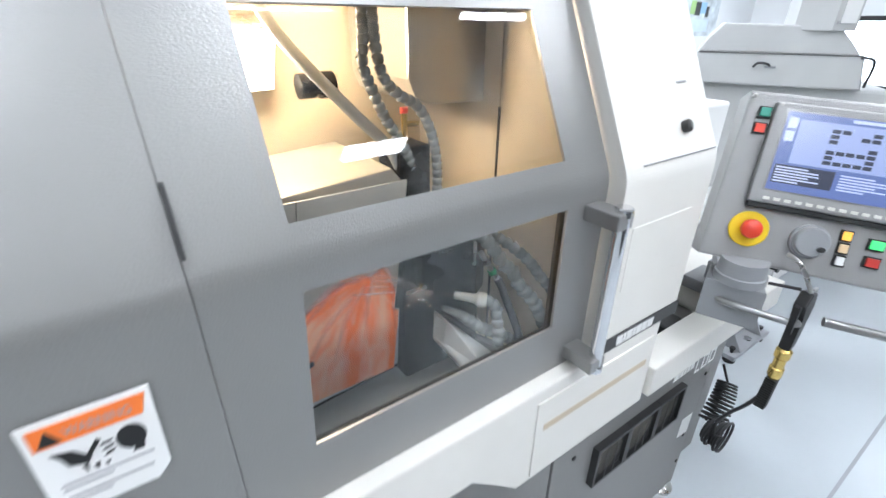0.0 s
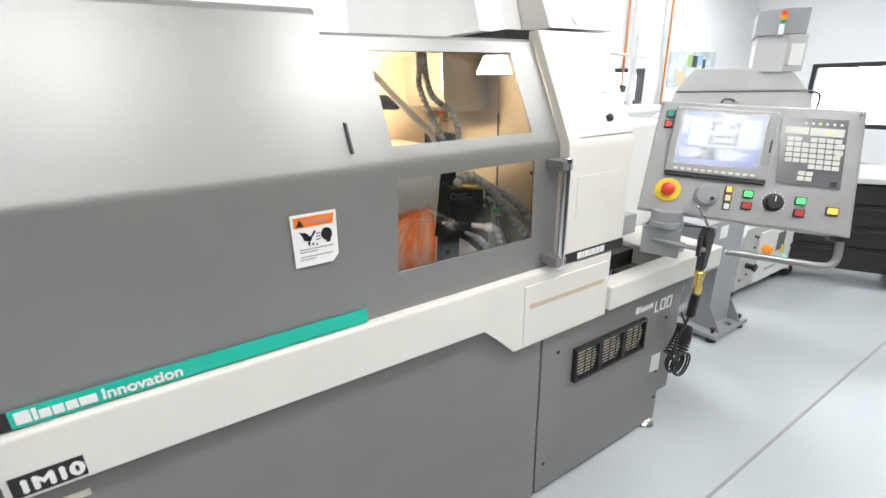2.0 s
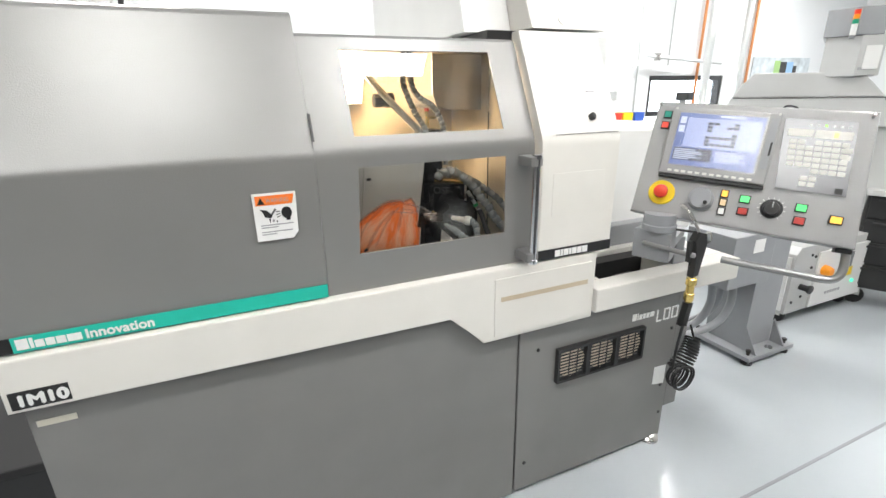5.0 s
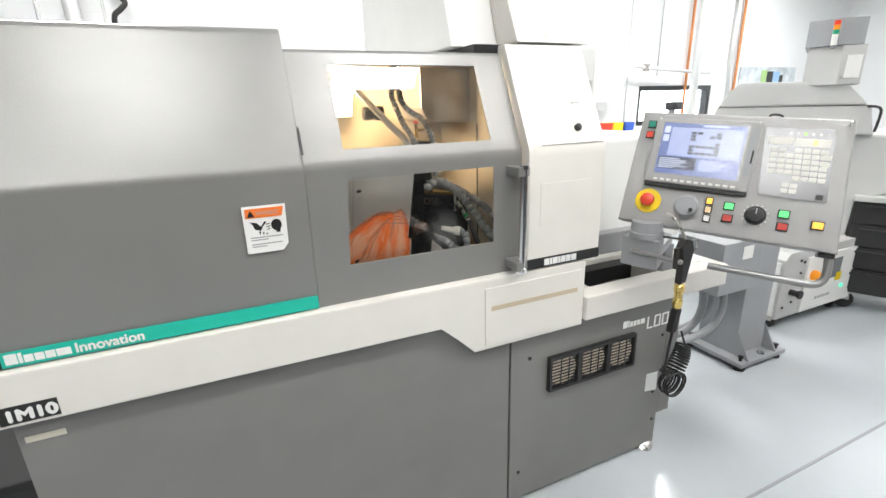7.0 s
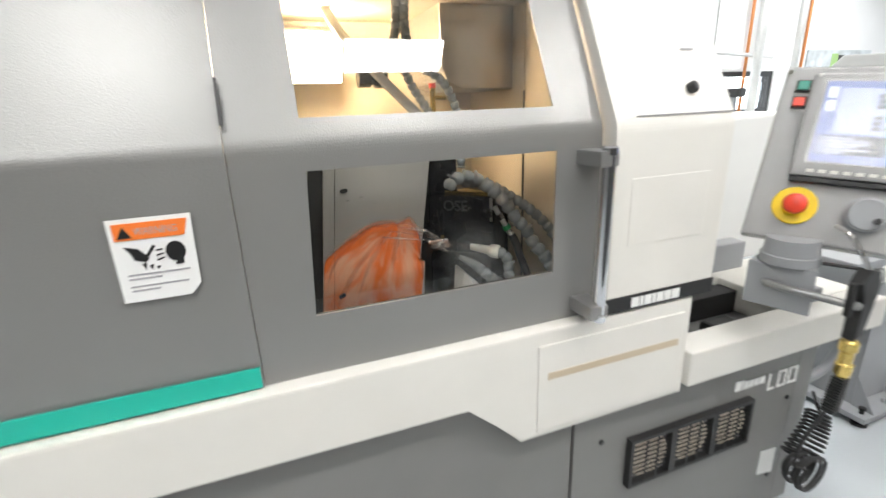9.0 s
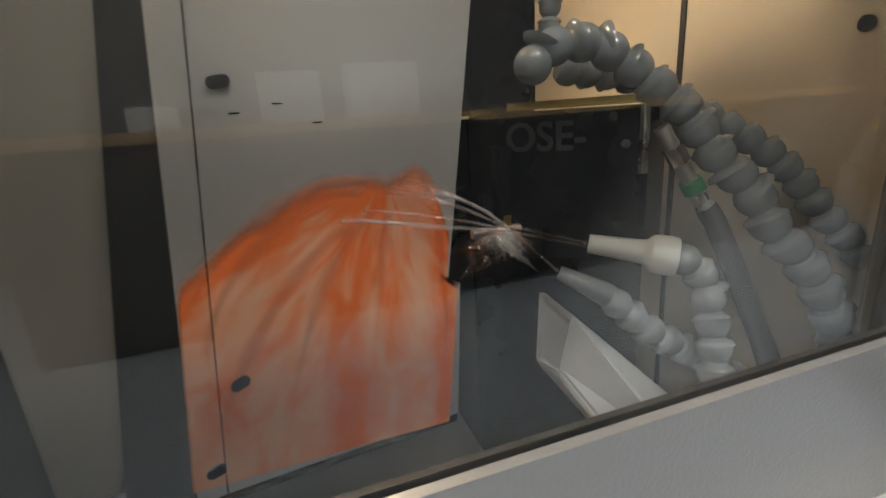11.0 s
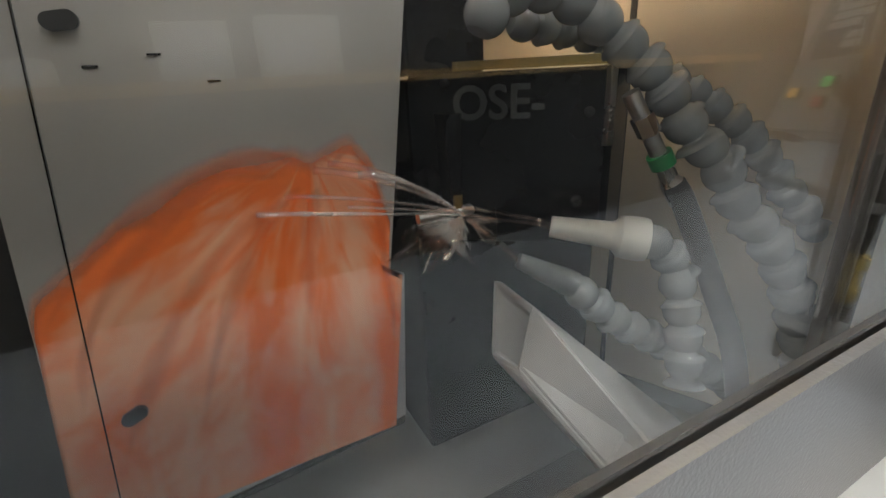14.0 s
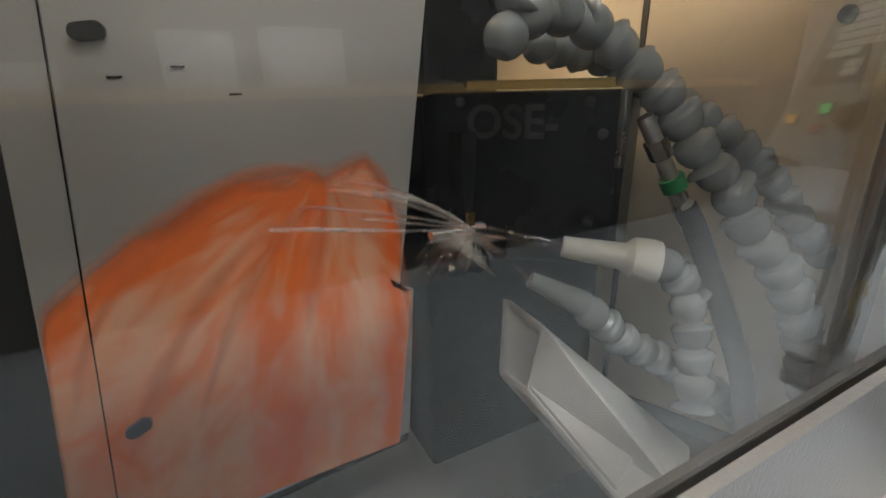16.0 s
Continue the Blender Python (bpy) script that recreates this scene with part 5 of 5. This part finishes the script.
def chamber_things():
    # plain rubber hose behind the chains
    g = thing("flexible_hose", "smooth grey rubber hose sagging through the chamber", "hose", (0, 0, 0))
    part("tube", tube(smooth_path([(0.12, 0.42, 1.53), (0.144, 0.40, 1.478), (0.19, 0.36, 1.41), (0.245, 0.32, 1.34), (0.288, 0.30, 1.29), (0.31, 0.29, 1.24)], 6), 0.011, 12), POST, g, "", True)
    # steel-braided line with a green ring
    b = thing("pressure_line", "steel-braided coolant line with a green ring and fittings", "hose", (0, 0, 0))
    part("line", tube(smooth_path([(0.435, 0.14, 1.035), (0.441, 0.134, 1.021), (0.446, 0.12, 0.99), (0.456, 0.105, 0.948), (0.461, 0.092, 0.915), (0.469, 0.085, 0.871), (0.472, 0.08, 0.835)], 6), 0.0085, 12), RUBBER, b, "dark braided hose", True)
    a0 = Vector((0.403, 0.155, 1.095))
    d = Vector((0.434, 0.141, 1.036)) - a0
    part("ferrule", lathe([(0.0062, 0.055), (0.0062, 0.066), (0.0078, 0.068), (0.0078, 0.085)], 14, axis_pose(a0, d)), STEEL, b, "steel ferrule", True)
    part("green_ring", lathe([(0.0088, 0.044), (0.0088, 0.054), (0.006, 0.0545)], 18, axis_pose(a0, d)), material("green_plastic", (0.01, 0.22, 0.06), 0.35), b, "green plastic ring", True)
    part("hex_nut", lathe([(0.008, 0.014), (0.008, 0.028)], 6, axis_pose(a0, d)), CHROME, b, "bright hexagon nut")
    part("fitting", lathe([(0.0058, -0.004), (0.0058, 0.044)], 14, axis_pose(a0, d)), STEEL, b, "", True)
    # parts chute: an open duct of pale plastic
    c = thing("parts_chute", "pale plastic parts chute with an open mouth, wet with oil", "chute", (0, 0, 0))
    ends = []
    for (a, bq) in (((0.326, 0.207, 0.965), (0.440, 0.105, 0.845)), ((0.316, 0.197, 0.899), (0.415, 0.100, 0.79)), ((0.320, 0.165, 0.901), (0.345, 0.062, 0.84)), ((0.333, 0.165, 0.957), (0.372, 0.065, 0.867))):
        ends.append((Vector(a), Vector(bq)))
    mid = sum((a for a, _ in ends), Vector()) / 4
    bm = bmesh.new()
    rings = []
    for t in (0.0, 1.0):
        rings.append([bm.verts.new(a.lerp(q, t)) for a, q in ends])
    inner = [bm.verts.new(mid + (a - mid) * 0.80) for a, _ in ends]
    deep = [bm.verts.new(mid + (a - mid) * 0.78 + (q - a) * 0.75) for a, q in ends]
    for k in range(4):
        j = (k + 1) % 4
        bm.faces.new((rings[0][k], rings[0][j], rings[1][j], rings[1][k]))
        bm.faces.new((rings[0][k], inner[k], inner[j], rings[0][j]))
        bm.faces.new((inner[k], deep[k], deep[j], inner[j]))
    bm.faces.new(rings[1])
    bm.faces.new(deep)
    bmesh.ops.recalc_face_normals(bm, faces=bm.faces)
    sharp = [e for e in bm.edges if len(e.link_faces) == 2 and e.calc_face_angle(0) > 0.6]
    bmesh.ops.bevel(bm, geom=sharp, offset=0.003, segments=2, affect="EDGES", profile=0.5)
    part("duct", bm, CHUTEM, c, "pale plastic duct")
    # work lamp: round lens in a steel can
    w = thing("work_lamp", "bright rectangular machine work lamp in a steel housing", "lamp", (0.075, 0.50, 1.432))
    dd = Vector((0.15, -0.85, -0.30))
    part("can", box(-0.095, -0.062, -0.06, 0.095, 0.062, 0.0, 0.008, m=axis_pose((0, 0, 0), dd)), STEEL, w, "")
    part("lens", box(-0.088, -0.056, 0.0005, 0.088, 0.056, 0.010, 0.004, m=axis_pose((0, 0, 0), dd)), glow("lamp_lens", (1.0, 0.86, 0.62), 22.0), w, "glowing lens")
    part("spindle_stub", lathe([(0.0, 0.0), (0.024, 0.0), (0.024, 0.03), (0.018, 0.031), (0.018, 0.04), (0.026, 0.041), (0.026, 0.07), (0.0, 0.07)], 20, axis_pose((0.19, 0.47, 1.385), (1, 0, 0))), TOOLM, lathe_machine, "dark spindle stub", True)
    part("bracket", box(-0.012, 0.02, -0.02, 0.012, 0.16, 0.02), STEEL, w)
    # curved inner cover at the upper rear
    cv = [(0.36, 1.54), (0.36, 1.40), (0.375, 1.365), (0.41, 1.35), (0.548, 1.345), (0.548, 1.54)]
    part("inner_cover", prism(cv, 1, 0.34, 0.59, r=0.006), material("satin_cover_steel", (0.45, 0.42, 0.38), 0.3, 0.6), lathe_machine, "satin steel inner cover")
    part("seam_strip", box(0.5485, 0.2855, 0.7, 0.5505, 0.2925, 1.34), DARK, lathe_machine)
    # pneumatic fitting with a red collar
    q = thing("air_fitting", "small brass air fitting with a red collar", "fitting", (0.318, 0.29, 1.33))
    part("stem", tube([(0, 0, -0.03), (0, 0, 0.02)], 0.006, 12), BRASS, q, "", True)
    part("collar", tube([(0, 0, 0.02), (0, 0, 0.03)], 0.008, 12), RED, q, "red collar", True)
    part("elbow", tube([(0, 0, 0.0), (0.03, 0.0, -0.002)], 0.005, 10), BRASS, q, "", True)


chamber_things()


# ---- cutting oil: a film on the plate, strands in it, and the jets ----
def oil_material(name, strong, body=1.0, deep=(0.80, 0.17, 0.045)):
    m = bpy.data.materials.new(name)
    m.use_nodes = True
    nt = m.node_tree
    L, N = nt.links.new, nt.nodes.new
    b, out = nt.nodes["Principled BSDF"], nt.nodes["Material Output"]
    b.inputs["Roughness"].default_value = 0.22
    co = N("ShaderNodeTexCoord")
    sep = N("ShaderNodeSeparateXYZ")
    L(co.outputs["Object"], sep.inputs[0])
    at = N("ShaderNodeMath")
    at.operation = "ARCTAN2"
    L(sep.outputs["X"], at.inputs[0])
    neg = N("ShaderNodeMath")
    neg.operation, neg.inputs[0].default_value = "SUBTRACT", 0.03
    L(sep.outputs["Z"], neg.inputs[1])
    L(neg.outputs[0], at.inputs[1])
    ln = N("ShaderNodeVectorMath")
    ln.operation = "LENGTH"
    L(co.outputs["Object"], ln.inputs[0])
    mul = N("ShaderNodeMath")
    mul.operation, mul.inputs[1].default_value = "MULTIPLY", 2.6
    L(ln.outputs["Value"], mul.inputs[0])
    com = N("ShaderNodeCombineXYZ")
    L(at.outputs[0], com.inputs[0])
    L(mul.outputs[0], com.inputs[1])
    n1 = N("ShaderNodeTexNoise")
    n1.inputs["Scale"].default_value, n1.inputs["Detail"].default_value, n1.inputs["Roughness"].default_value, n1.inputs["Distortion"].default_value = 6.2, 7, 0.60, 0.5
    L(com.outputs[0], n1.inputs["Vector"])
    ra = N("ShaderNodeValToRGB")
    ra.color_ramp.elements[0].position, ra.color_ramp.elements[1].position = 0.42, 0.72
    pale = (0.76, 0.40, 0.25)
    ra.color_ramp.elements[0].color = (*[p * (1 - strong) + d * strong for p, d in zip(pale, deep)], 1)
    ra.color_ramp.elements[1].color = (*deep, 1)
    rim, rs_, ad = N("ShaderNodeAttribute"), N("ShaderNodeMath"), N("ShaderNodeMath")
    rim.attribute_name = "rim"
    rs_.operation, rs_.inputs[1].default_value = "MULTIPLY", 0.36
    ad.operation = "ADD"
    L(rim.outputs["Fac"], rs_.inputs[0])
    L(rs_.outputs[0], ad.inputs[0])
    L(n1.outputs["Fac"], ad.inputs[1])
    L(ad.outputs[0], ra.inputs["Fac"])
    L(ra.outputs["Color"], b.inputs["Base Color"])
    bp = N("ShaderNodeBump")
    bp.inputs["Strength"].default_value, bp.inputs["Distance"].default_value = 0.08, 0.002
    L(n1.outputs["Fac"], bp.inputs["Height"])
    L(bp.outputs["Normal"], b.inputs["Normal"])
    fa = N("ShaderNodeAttribute")
    fa.attribute_name = "thick"
    n2 = N("ShaderNodeTexNoise")
    n2.inputs["Scale"].default_value, n2.inputs["Detail"].default_value = 35, 5
    L(co.outputs["Object"], n2.inputs["Vector"])
    mr = N("ShaderNodeMapRange")
    mr.inputs["From Min"].default_value, mr.inputs["From Max"].default_value = 0.3, 0.7
    mr.inputs["To Min"].default_value, mr.inputs["To Max"].default_value = 0.75, 1.15
    L(n2.outputs["Fac"], mr.inputs["Value"])
    pm = N("ShaderNodeMath")
    pm.operation, pm.use_clamp = "MULTIPLY", True
    L(fa.outputs["Fac"], pm.inputs[0])
    L(mr.outputs["Result"], pm.inputs[1])
    sc = N("ShaderNodeMath")
    sc.operation, sc.inputs[1].default_value = "MULTIPLY", body
    L(pm.outputs[0], sc.inputs[0])
    tr, mx = N("ShaderNodeBsdfTransparent"), N("ShaderNodeMixShader")
    L(sc.outputs[0], mx.inputs["Fac"])
    L(tr.outputs[0], mx.inputs[1])
    L(b.outputs[0], mx.inputs[2])
    L(mx.outputs[0], out.inputs["Surface"])
    return m


FILM = oil_material("oil_film", 0.0, 1.0, (0.80, 0.175, 0.042))
STRAND = oil_material("oil_strand", 0.85, 0.30, (0.92, 0.22, 0.06))
JET = glass("clear_oil_jet", (0.98, 0.80, 0.70), 0.35)
SPRAY = glass("aerated_oil_spray", (0.96, 0.90, 0.87), 0.50)
IMPACT = Vector((0.205, 0.2425, 1.045))

oil = thing("cutting_oil", "orange cutting oil spraying from nozzles and running down the splash plate", "cutting oil", IMPACT)


def bell_top(x):
    """Height of the film's upper edge over the plate, in metres of the room."""
    ks = [(0.02, 0.985), (0.045, 1.014), (0.091, 1.049), (0.141, 1.075), (0.184, 1.080), (0.203, 1.076), (0.229, 1.083), (0.245, 1.066), (0.262, 1.02), (0.29, 0.95)]
    for (a, za), (b, zb) in zip(ks, ks[1:]):
        if a <= x <= b:
            return za + (zb - za) * (x - a) / (b - a)
    return 0.9


def richness(u, x, z, d, across):
    """How thick the oil lies, 0 to 1, at a depth d under the bell's edge."""
    wob = 0.008 * noise.noise((x * 22, z * 9, 4))
    left = u < 0.185
    edge = math.exp(-(((d - (0.020 if left else 0.007) + wob) / (0.017 if left else 0.006)) ** 2))
    cx = 0.150 + 0.030 * min(1.0, max(0.0, (z - 0.84) / 0.2)) ** 1.5 + wob
    plume = 0.75 * math.exp(-(((x - cx) / 0.015) ** 2)) * min(1.0, max(0.0, (1.06 - z) / 0.05))
    cx = 0.205 + wob * 1.5
    fan = 0.45 * math.exp(-(((x - cx) / 0.013) ** 2)) * min(1.0, max(0.0, (1.04 - z) / 0.04)) * min(1.0, max(0.0, (z - 0.88) / 0.08))
    side = 0.7 * math.exp(-(((across - 0.965) / 0.035) ** 2)) * min(1.0, max(0.0, (1.06 - z) / 0.03))
    return min(1.0, max(edge, plume, fan, side) * (0.85 + 0.5 * noise.noise((x * 40, z * 14, 9))))


def film():
    bm = bmesh.new()
    lay, rim = bm.verts.layers.float.new("thick"), bm.verts.layers.float.new("rim")
    nx, nz = 56, 44
    grid = []
    for i in range(nx + 1):
        col = []
        for j in range(nz + 1):
            base_x = 0.0225 + (0.2405 - 0.0225) * i / nx
            v = j / nz
            x = base_x + 0.13 * (0.82 - 0.88)
            top = bell_top(base_x + 0.13 * 0.16) + 0.004 * noise.noise((base_x * 60, 1.3, 0))
            z = 0.826 + (top - 0.826) * v
            x = base_x + 0.13 * (z - 0.88)
            if z < 0.972:
                x += 0.012 * (i / nx) ** 6
            y = 0.2440
            p = bm.verts.new(Vector((x, y, z)) - IMPACT)
            d = (top - z)
            p[lay] = 1.5 * min(1.0, d / 0.026) * min(1.0, (i / nx) / 0.03 + 0.3)
            p[rim] = richness(base_x, x, z, d, i / nx)
            col.append(p)
        grid.append(col)
    for a, b in zip(grid, grid[1:]):
        for j in range(nz):
            bm.faces.new((a[j], b[j], b[j + 1], a[j + 1]))
    return part("oil_film", bm, FILM, oil, "thin orange oil film running down the plate", True)


film()


def strand(points, w, mat, y_off, name="oil_strand"):
    """A flat tapering ribbon of thicker oil over the film, thickest along its middle."""
    bm = bmesh.new()
    lay = bm.verts.layers.float.new("thick")
    path = smooth_path([(x, 0.24385 - 0.2 * (y_off + 0.0008), z) for x, z in points], 8)
    rows = []
    n = len(path)
    for i, p in enumerate(path):
        d = (path[min(i + 1, n - 1)] - path[max(i - 1, 0)]).normalized()
        s = Vector((d.z, 0, -d.x))
        t = i / (n - 1)
        ww = w * math.sin(math.pi * min(1.0, 0.06 + 0.94 * t)) ** 0.7 * (0.8 + 0.4 * noise.noise((t * 5, w * 1000, 0)))
        row = []
        for k in range(7):
            u = k / 3 - 1
            v = bm.verts.new(p + s * (ww + 0.0001) * u - Vector((0, 0.00005 * (1 - u * u), 0)) - IMPACT)
            v[lay] = (1 - u * u) ** 1.3 * min(1.0, t / 0.08 + 0.15) * min(1.0, (1 - t) / 0.25)
            row.append(v)
        rows.append(row)
    for a, b in zip(rows, rows[1:]):
        for k in range(6):
            bm.faces.new((a[k], a[k + 1], b[k + 1], b[k]))
    return part(name, bm, mat, oil, "thicker orange strand of oil", True)


STRANDS = []
rs = random.Random(21)
for a0, a1, n, w in ((200, 238, 2, 0.0065), (238, 285, 1, 0.0065)):
    for k in range(n):
        a = radians(a0 + (a1 - a0) * (k + rs.random()) / n)
        v, fall = 0.085 + 0.05 * rs.random(), 0.055 + 0.05 * rs.random()
        x0, z0 = 0.196 + 0.028 * rs.random(), 1.040 + 0.022 * rs.random()
        pts, t = [], 0.12 + 0.2 * rs.random()
        far = 0.9 + 0.7 * rs.random()
        while t < far:
            x, z = x0 + v * math.cos(a) * t * 1.15, z0 + (0.035 - 0.03 * math.sin(-a)) * t * (1 - t) + v * math.sin(a) * t * 0.35 - fall * t * t
            if z < 0.84 or x < 0.03 + 0.13 * (z - 0.88) or x > 0.252:
                break
            pts.append((x, z))
            t += 0.16
        if len(pts) > 3:
            STRANDS.append(strand(pts, 1.9 * w * (0.6 + 0.8 * rs.random()), STRAND, -0.0008 + 0.0002 * k))
for pts, w in (([(0.200, 1.062), (0.170, 1.072), (0.135, 1.062), (0.10, 1.043), (0.07, 1.018), (0.045, 0.985)], 0.009),
               ([(0.185, 1.058), (0.150, 1.060), (0.115, 1.040), (0.08, 1.010), (0.055, 0.972), (0.042, 0.93)], 0.008),
               ([(0.215, 1.060), (0.230, 1.074), (0.243, 1.064), (0.250, 1.035), (0.252, 0.99), (0.256, 0.94), (0.252, 0.87)], 0.006)):
    STRANDS.append(strand(pts, w, STRAND, -0.0004))
HIT = Vector((0.297, 0.203, 1.023))


def jet(a, b, r0, r1, mat, name, label, sag=0.0, n=14):
    bm = bmesh.new()
    a, b = Vector(a), Vector(b)
    pts, rad = [], []
    for i in range(n + 1):
        t = i / n
        p = a.lerp(b, t) - Vector((0, 0, sag * 4 * t * (1 - t)))
        p += Vector((0, 0.0006 * noise.noise((t * 6, r0 * 900, 1)), 0.0009 * noise.noise((t * 7, r0 * 500, 2))))
        pts.append(p - IMPACT)
        rad.append((r0 + (r1 - r0) * t) * (1 + 0.3 * noise.noise((t * 9, r1 * 700, 3))))
    return part(name, tube(pts, r0, 8, bm, radii=rad), mat, oil, label, True)


JETS = [
    jet(NOZ_TIP + Vector((0, 0, 0.001)), HIT + Vector((0.0, 0, 0.004)), 0.0011, 0.0016, JET, "jet", "thin clear oil jet"),
    jet(NOZ_TIP - Vector((0, 0, 0.002)), HIT + Vector((0.0, 0, -0.001)), 0.0009, 0.0013, JET, "jet", "thin clear oil jet"),
    jet(CONE_TIP, HIT + Vector((0.004, 0, -0.004)), 0.0012, 0.0018, JET, "jet", "thin clear oil jet"),
    jet(HIT, (0.166, 0.240, 1.040), 0.0007, 0.0020, SPRAY, "spray_streak", "whitish streak of flying oil"),
    jet(HIT, (0.225, 0.236, 1.032), 0.0005, 0.0012, SPRAY, "spray_streak", "whitish streak of flying oil"),
    jet(HIT, (0.205, 0.238, 1.060), 0.0010, 0.0026, JET, "spray_streak", "clear streak of flying oil", -0.006),
    jet(HIT, (0.215, 0.236, 1.066), 0.0008, 0.0022, JET, "spray_streak", "clear streak of flying oil", -0.008),
    jet(HIT, (0.232, 0.228, 1.056), 0.0010, 0.0026, SPRAY, "spray_streak", "whitish streak of flying oil", -0.007),
    jet(HIT, (0.185, 0.240, 1.048), 0.0010, 0.0014, JET, "spray_streak", "clear streak of flying oil", -0.003),
]


def splash(seed, a0, a1, reach):
    """A torn, crumpled sheet of flying oil that fans out from the tool between two angles."""
    rnd = random.Random(seed)
    bm = bmesh.new()
    na, nr = 22, 9
    grid = []
    for i in range(na + 1):
        a = radians(a0 + (a1 - a0) * i / na)
        far = reach * (0.62 + 0.55 * abs(noise.noise((i * 0.45, seed * 3.1, 0)))) * (0.75 + 0.5 * rnd.random())
        row = []
        for k in range(nr + 1):
            r = 0.004 + far * k / nr
            w = noise.noise((i * 0.7, k * 0.8, seed)) * 0.006 * k / nr
            row.append(bm.verts.new(HIT - IMPACT + Vector((r * math.cos(a), w - 0.15 * r, r * math.sin(a) * 0.75 - 3.0 * r * r + 0.5 * w))))
        grid.append(row)
    for i in range(na):
        for k in range(nr):
            if noise.noise((i * 0.9, k * 0.35, seed + 5.5)) + 0.035 * k < 0.22:
                bm.faces.new((grid[i][k], grid[i + 1][k], grid[i + 1][k + 1], grid[i][k + 1]))
    bmesh.ops.delete(bm, geom=[v for v in bm.verts if not v.link_faces], context="VERTS")
    bmesh.ops.solidify(bm, geom=bm.faces[:], thickness=0.0005)
    return part("splash", bm, SPRAY if seed % 2 else JET, oil, "torn splash of oil", True)


SPLASHES = [splash(1, 184, 226, 0.058), splash(2, 182, 250, 0.050), splash(3, 205, 300, 0.030), splash(5, 290, 345, 0.024)]


# ---- what moves: the oil shivers as it flies and runs ----
def motions():
    rnd = random.Random(11)
    steps = [k / 10 for k in range(161)]
    for ob, slide, turn in [*((s, 0.003, 2.2) for s in STRANDS), *((j, 0.0010, 1.2) for j in JETS), *((s, 0.004, 9.0) for s in SPLASHES)]:
        px, pz, pa = rnd.random() * 9, rnd.random() * 9, rnd.random() * 9
        rows = []
        for t in steps:
            dx = slide * math.sin(7.3 * t + px) * math.sin(2.1 * t + pa)
            dz = slide * (math.sin(9.1 * t + pz) + 0.4 * math.sin(23.0 * t + px))
            da = turn * (math.sin(5.7 * t + pa) + 0.5 * math.sin(17.0 * t + pz))
            pivot = HIT - IMPACT if ob in JETS or ob in SPLASHES else Vector()
            rows.append((t, Matrix.Translation(pivot + Vector((dx, 0, dz))) @ Matrix.Rotation(radians(da), 4, "Y") @ Matrix.Translation(-pivot)))
        walk(ob, rows)


motions()
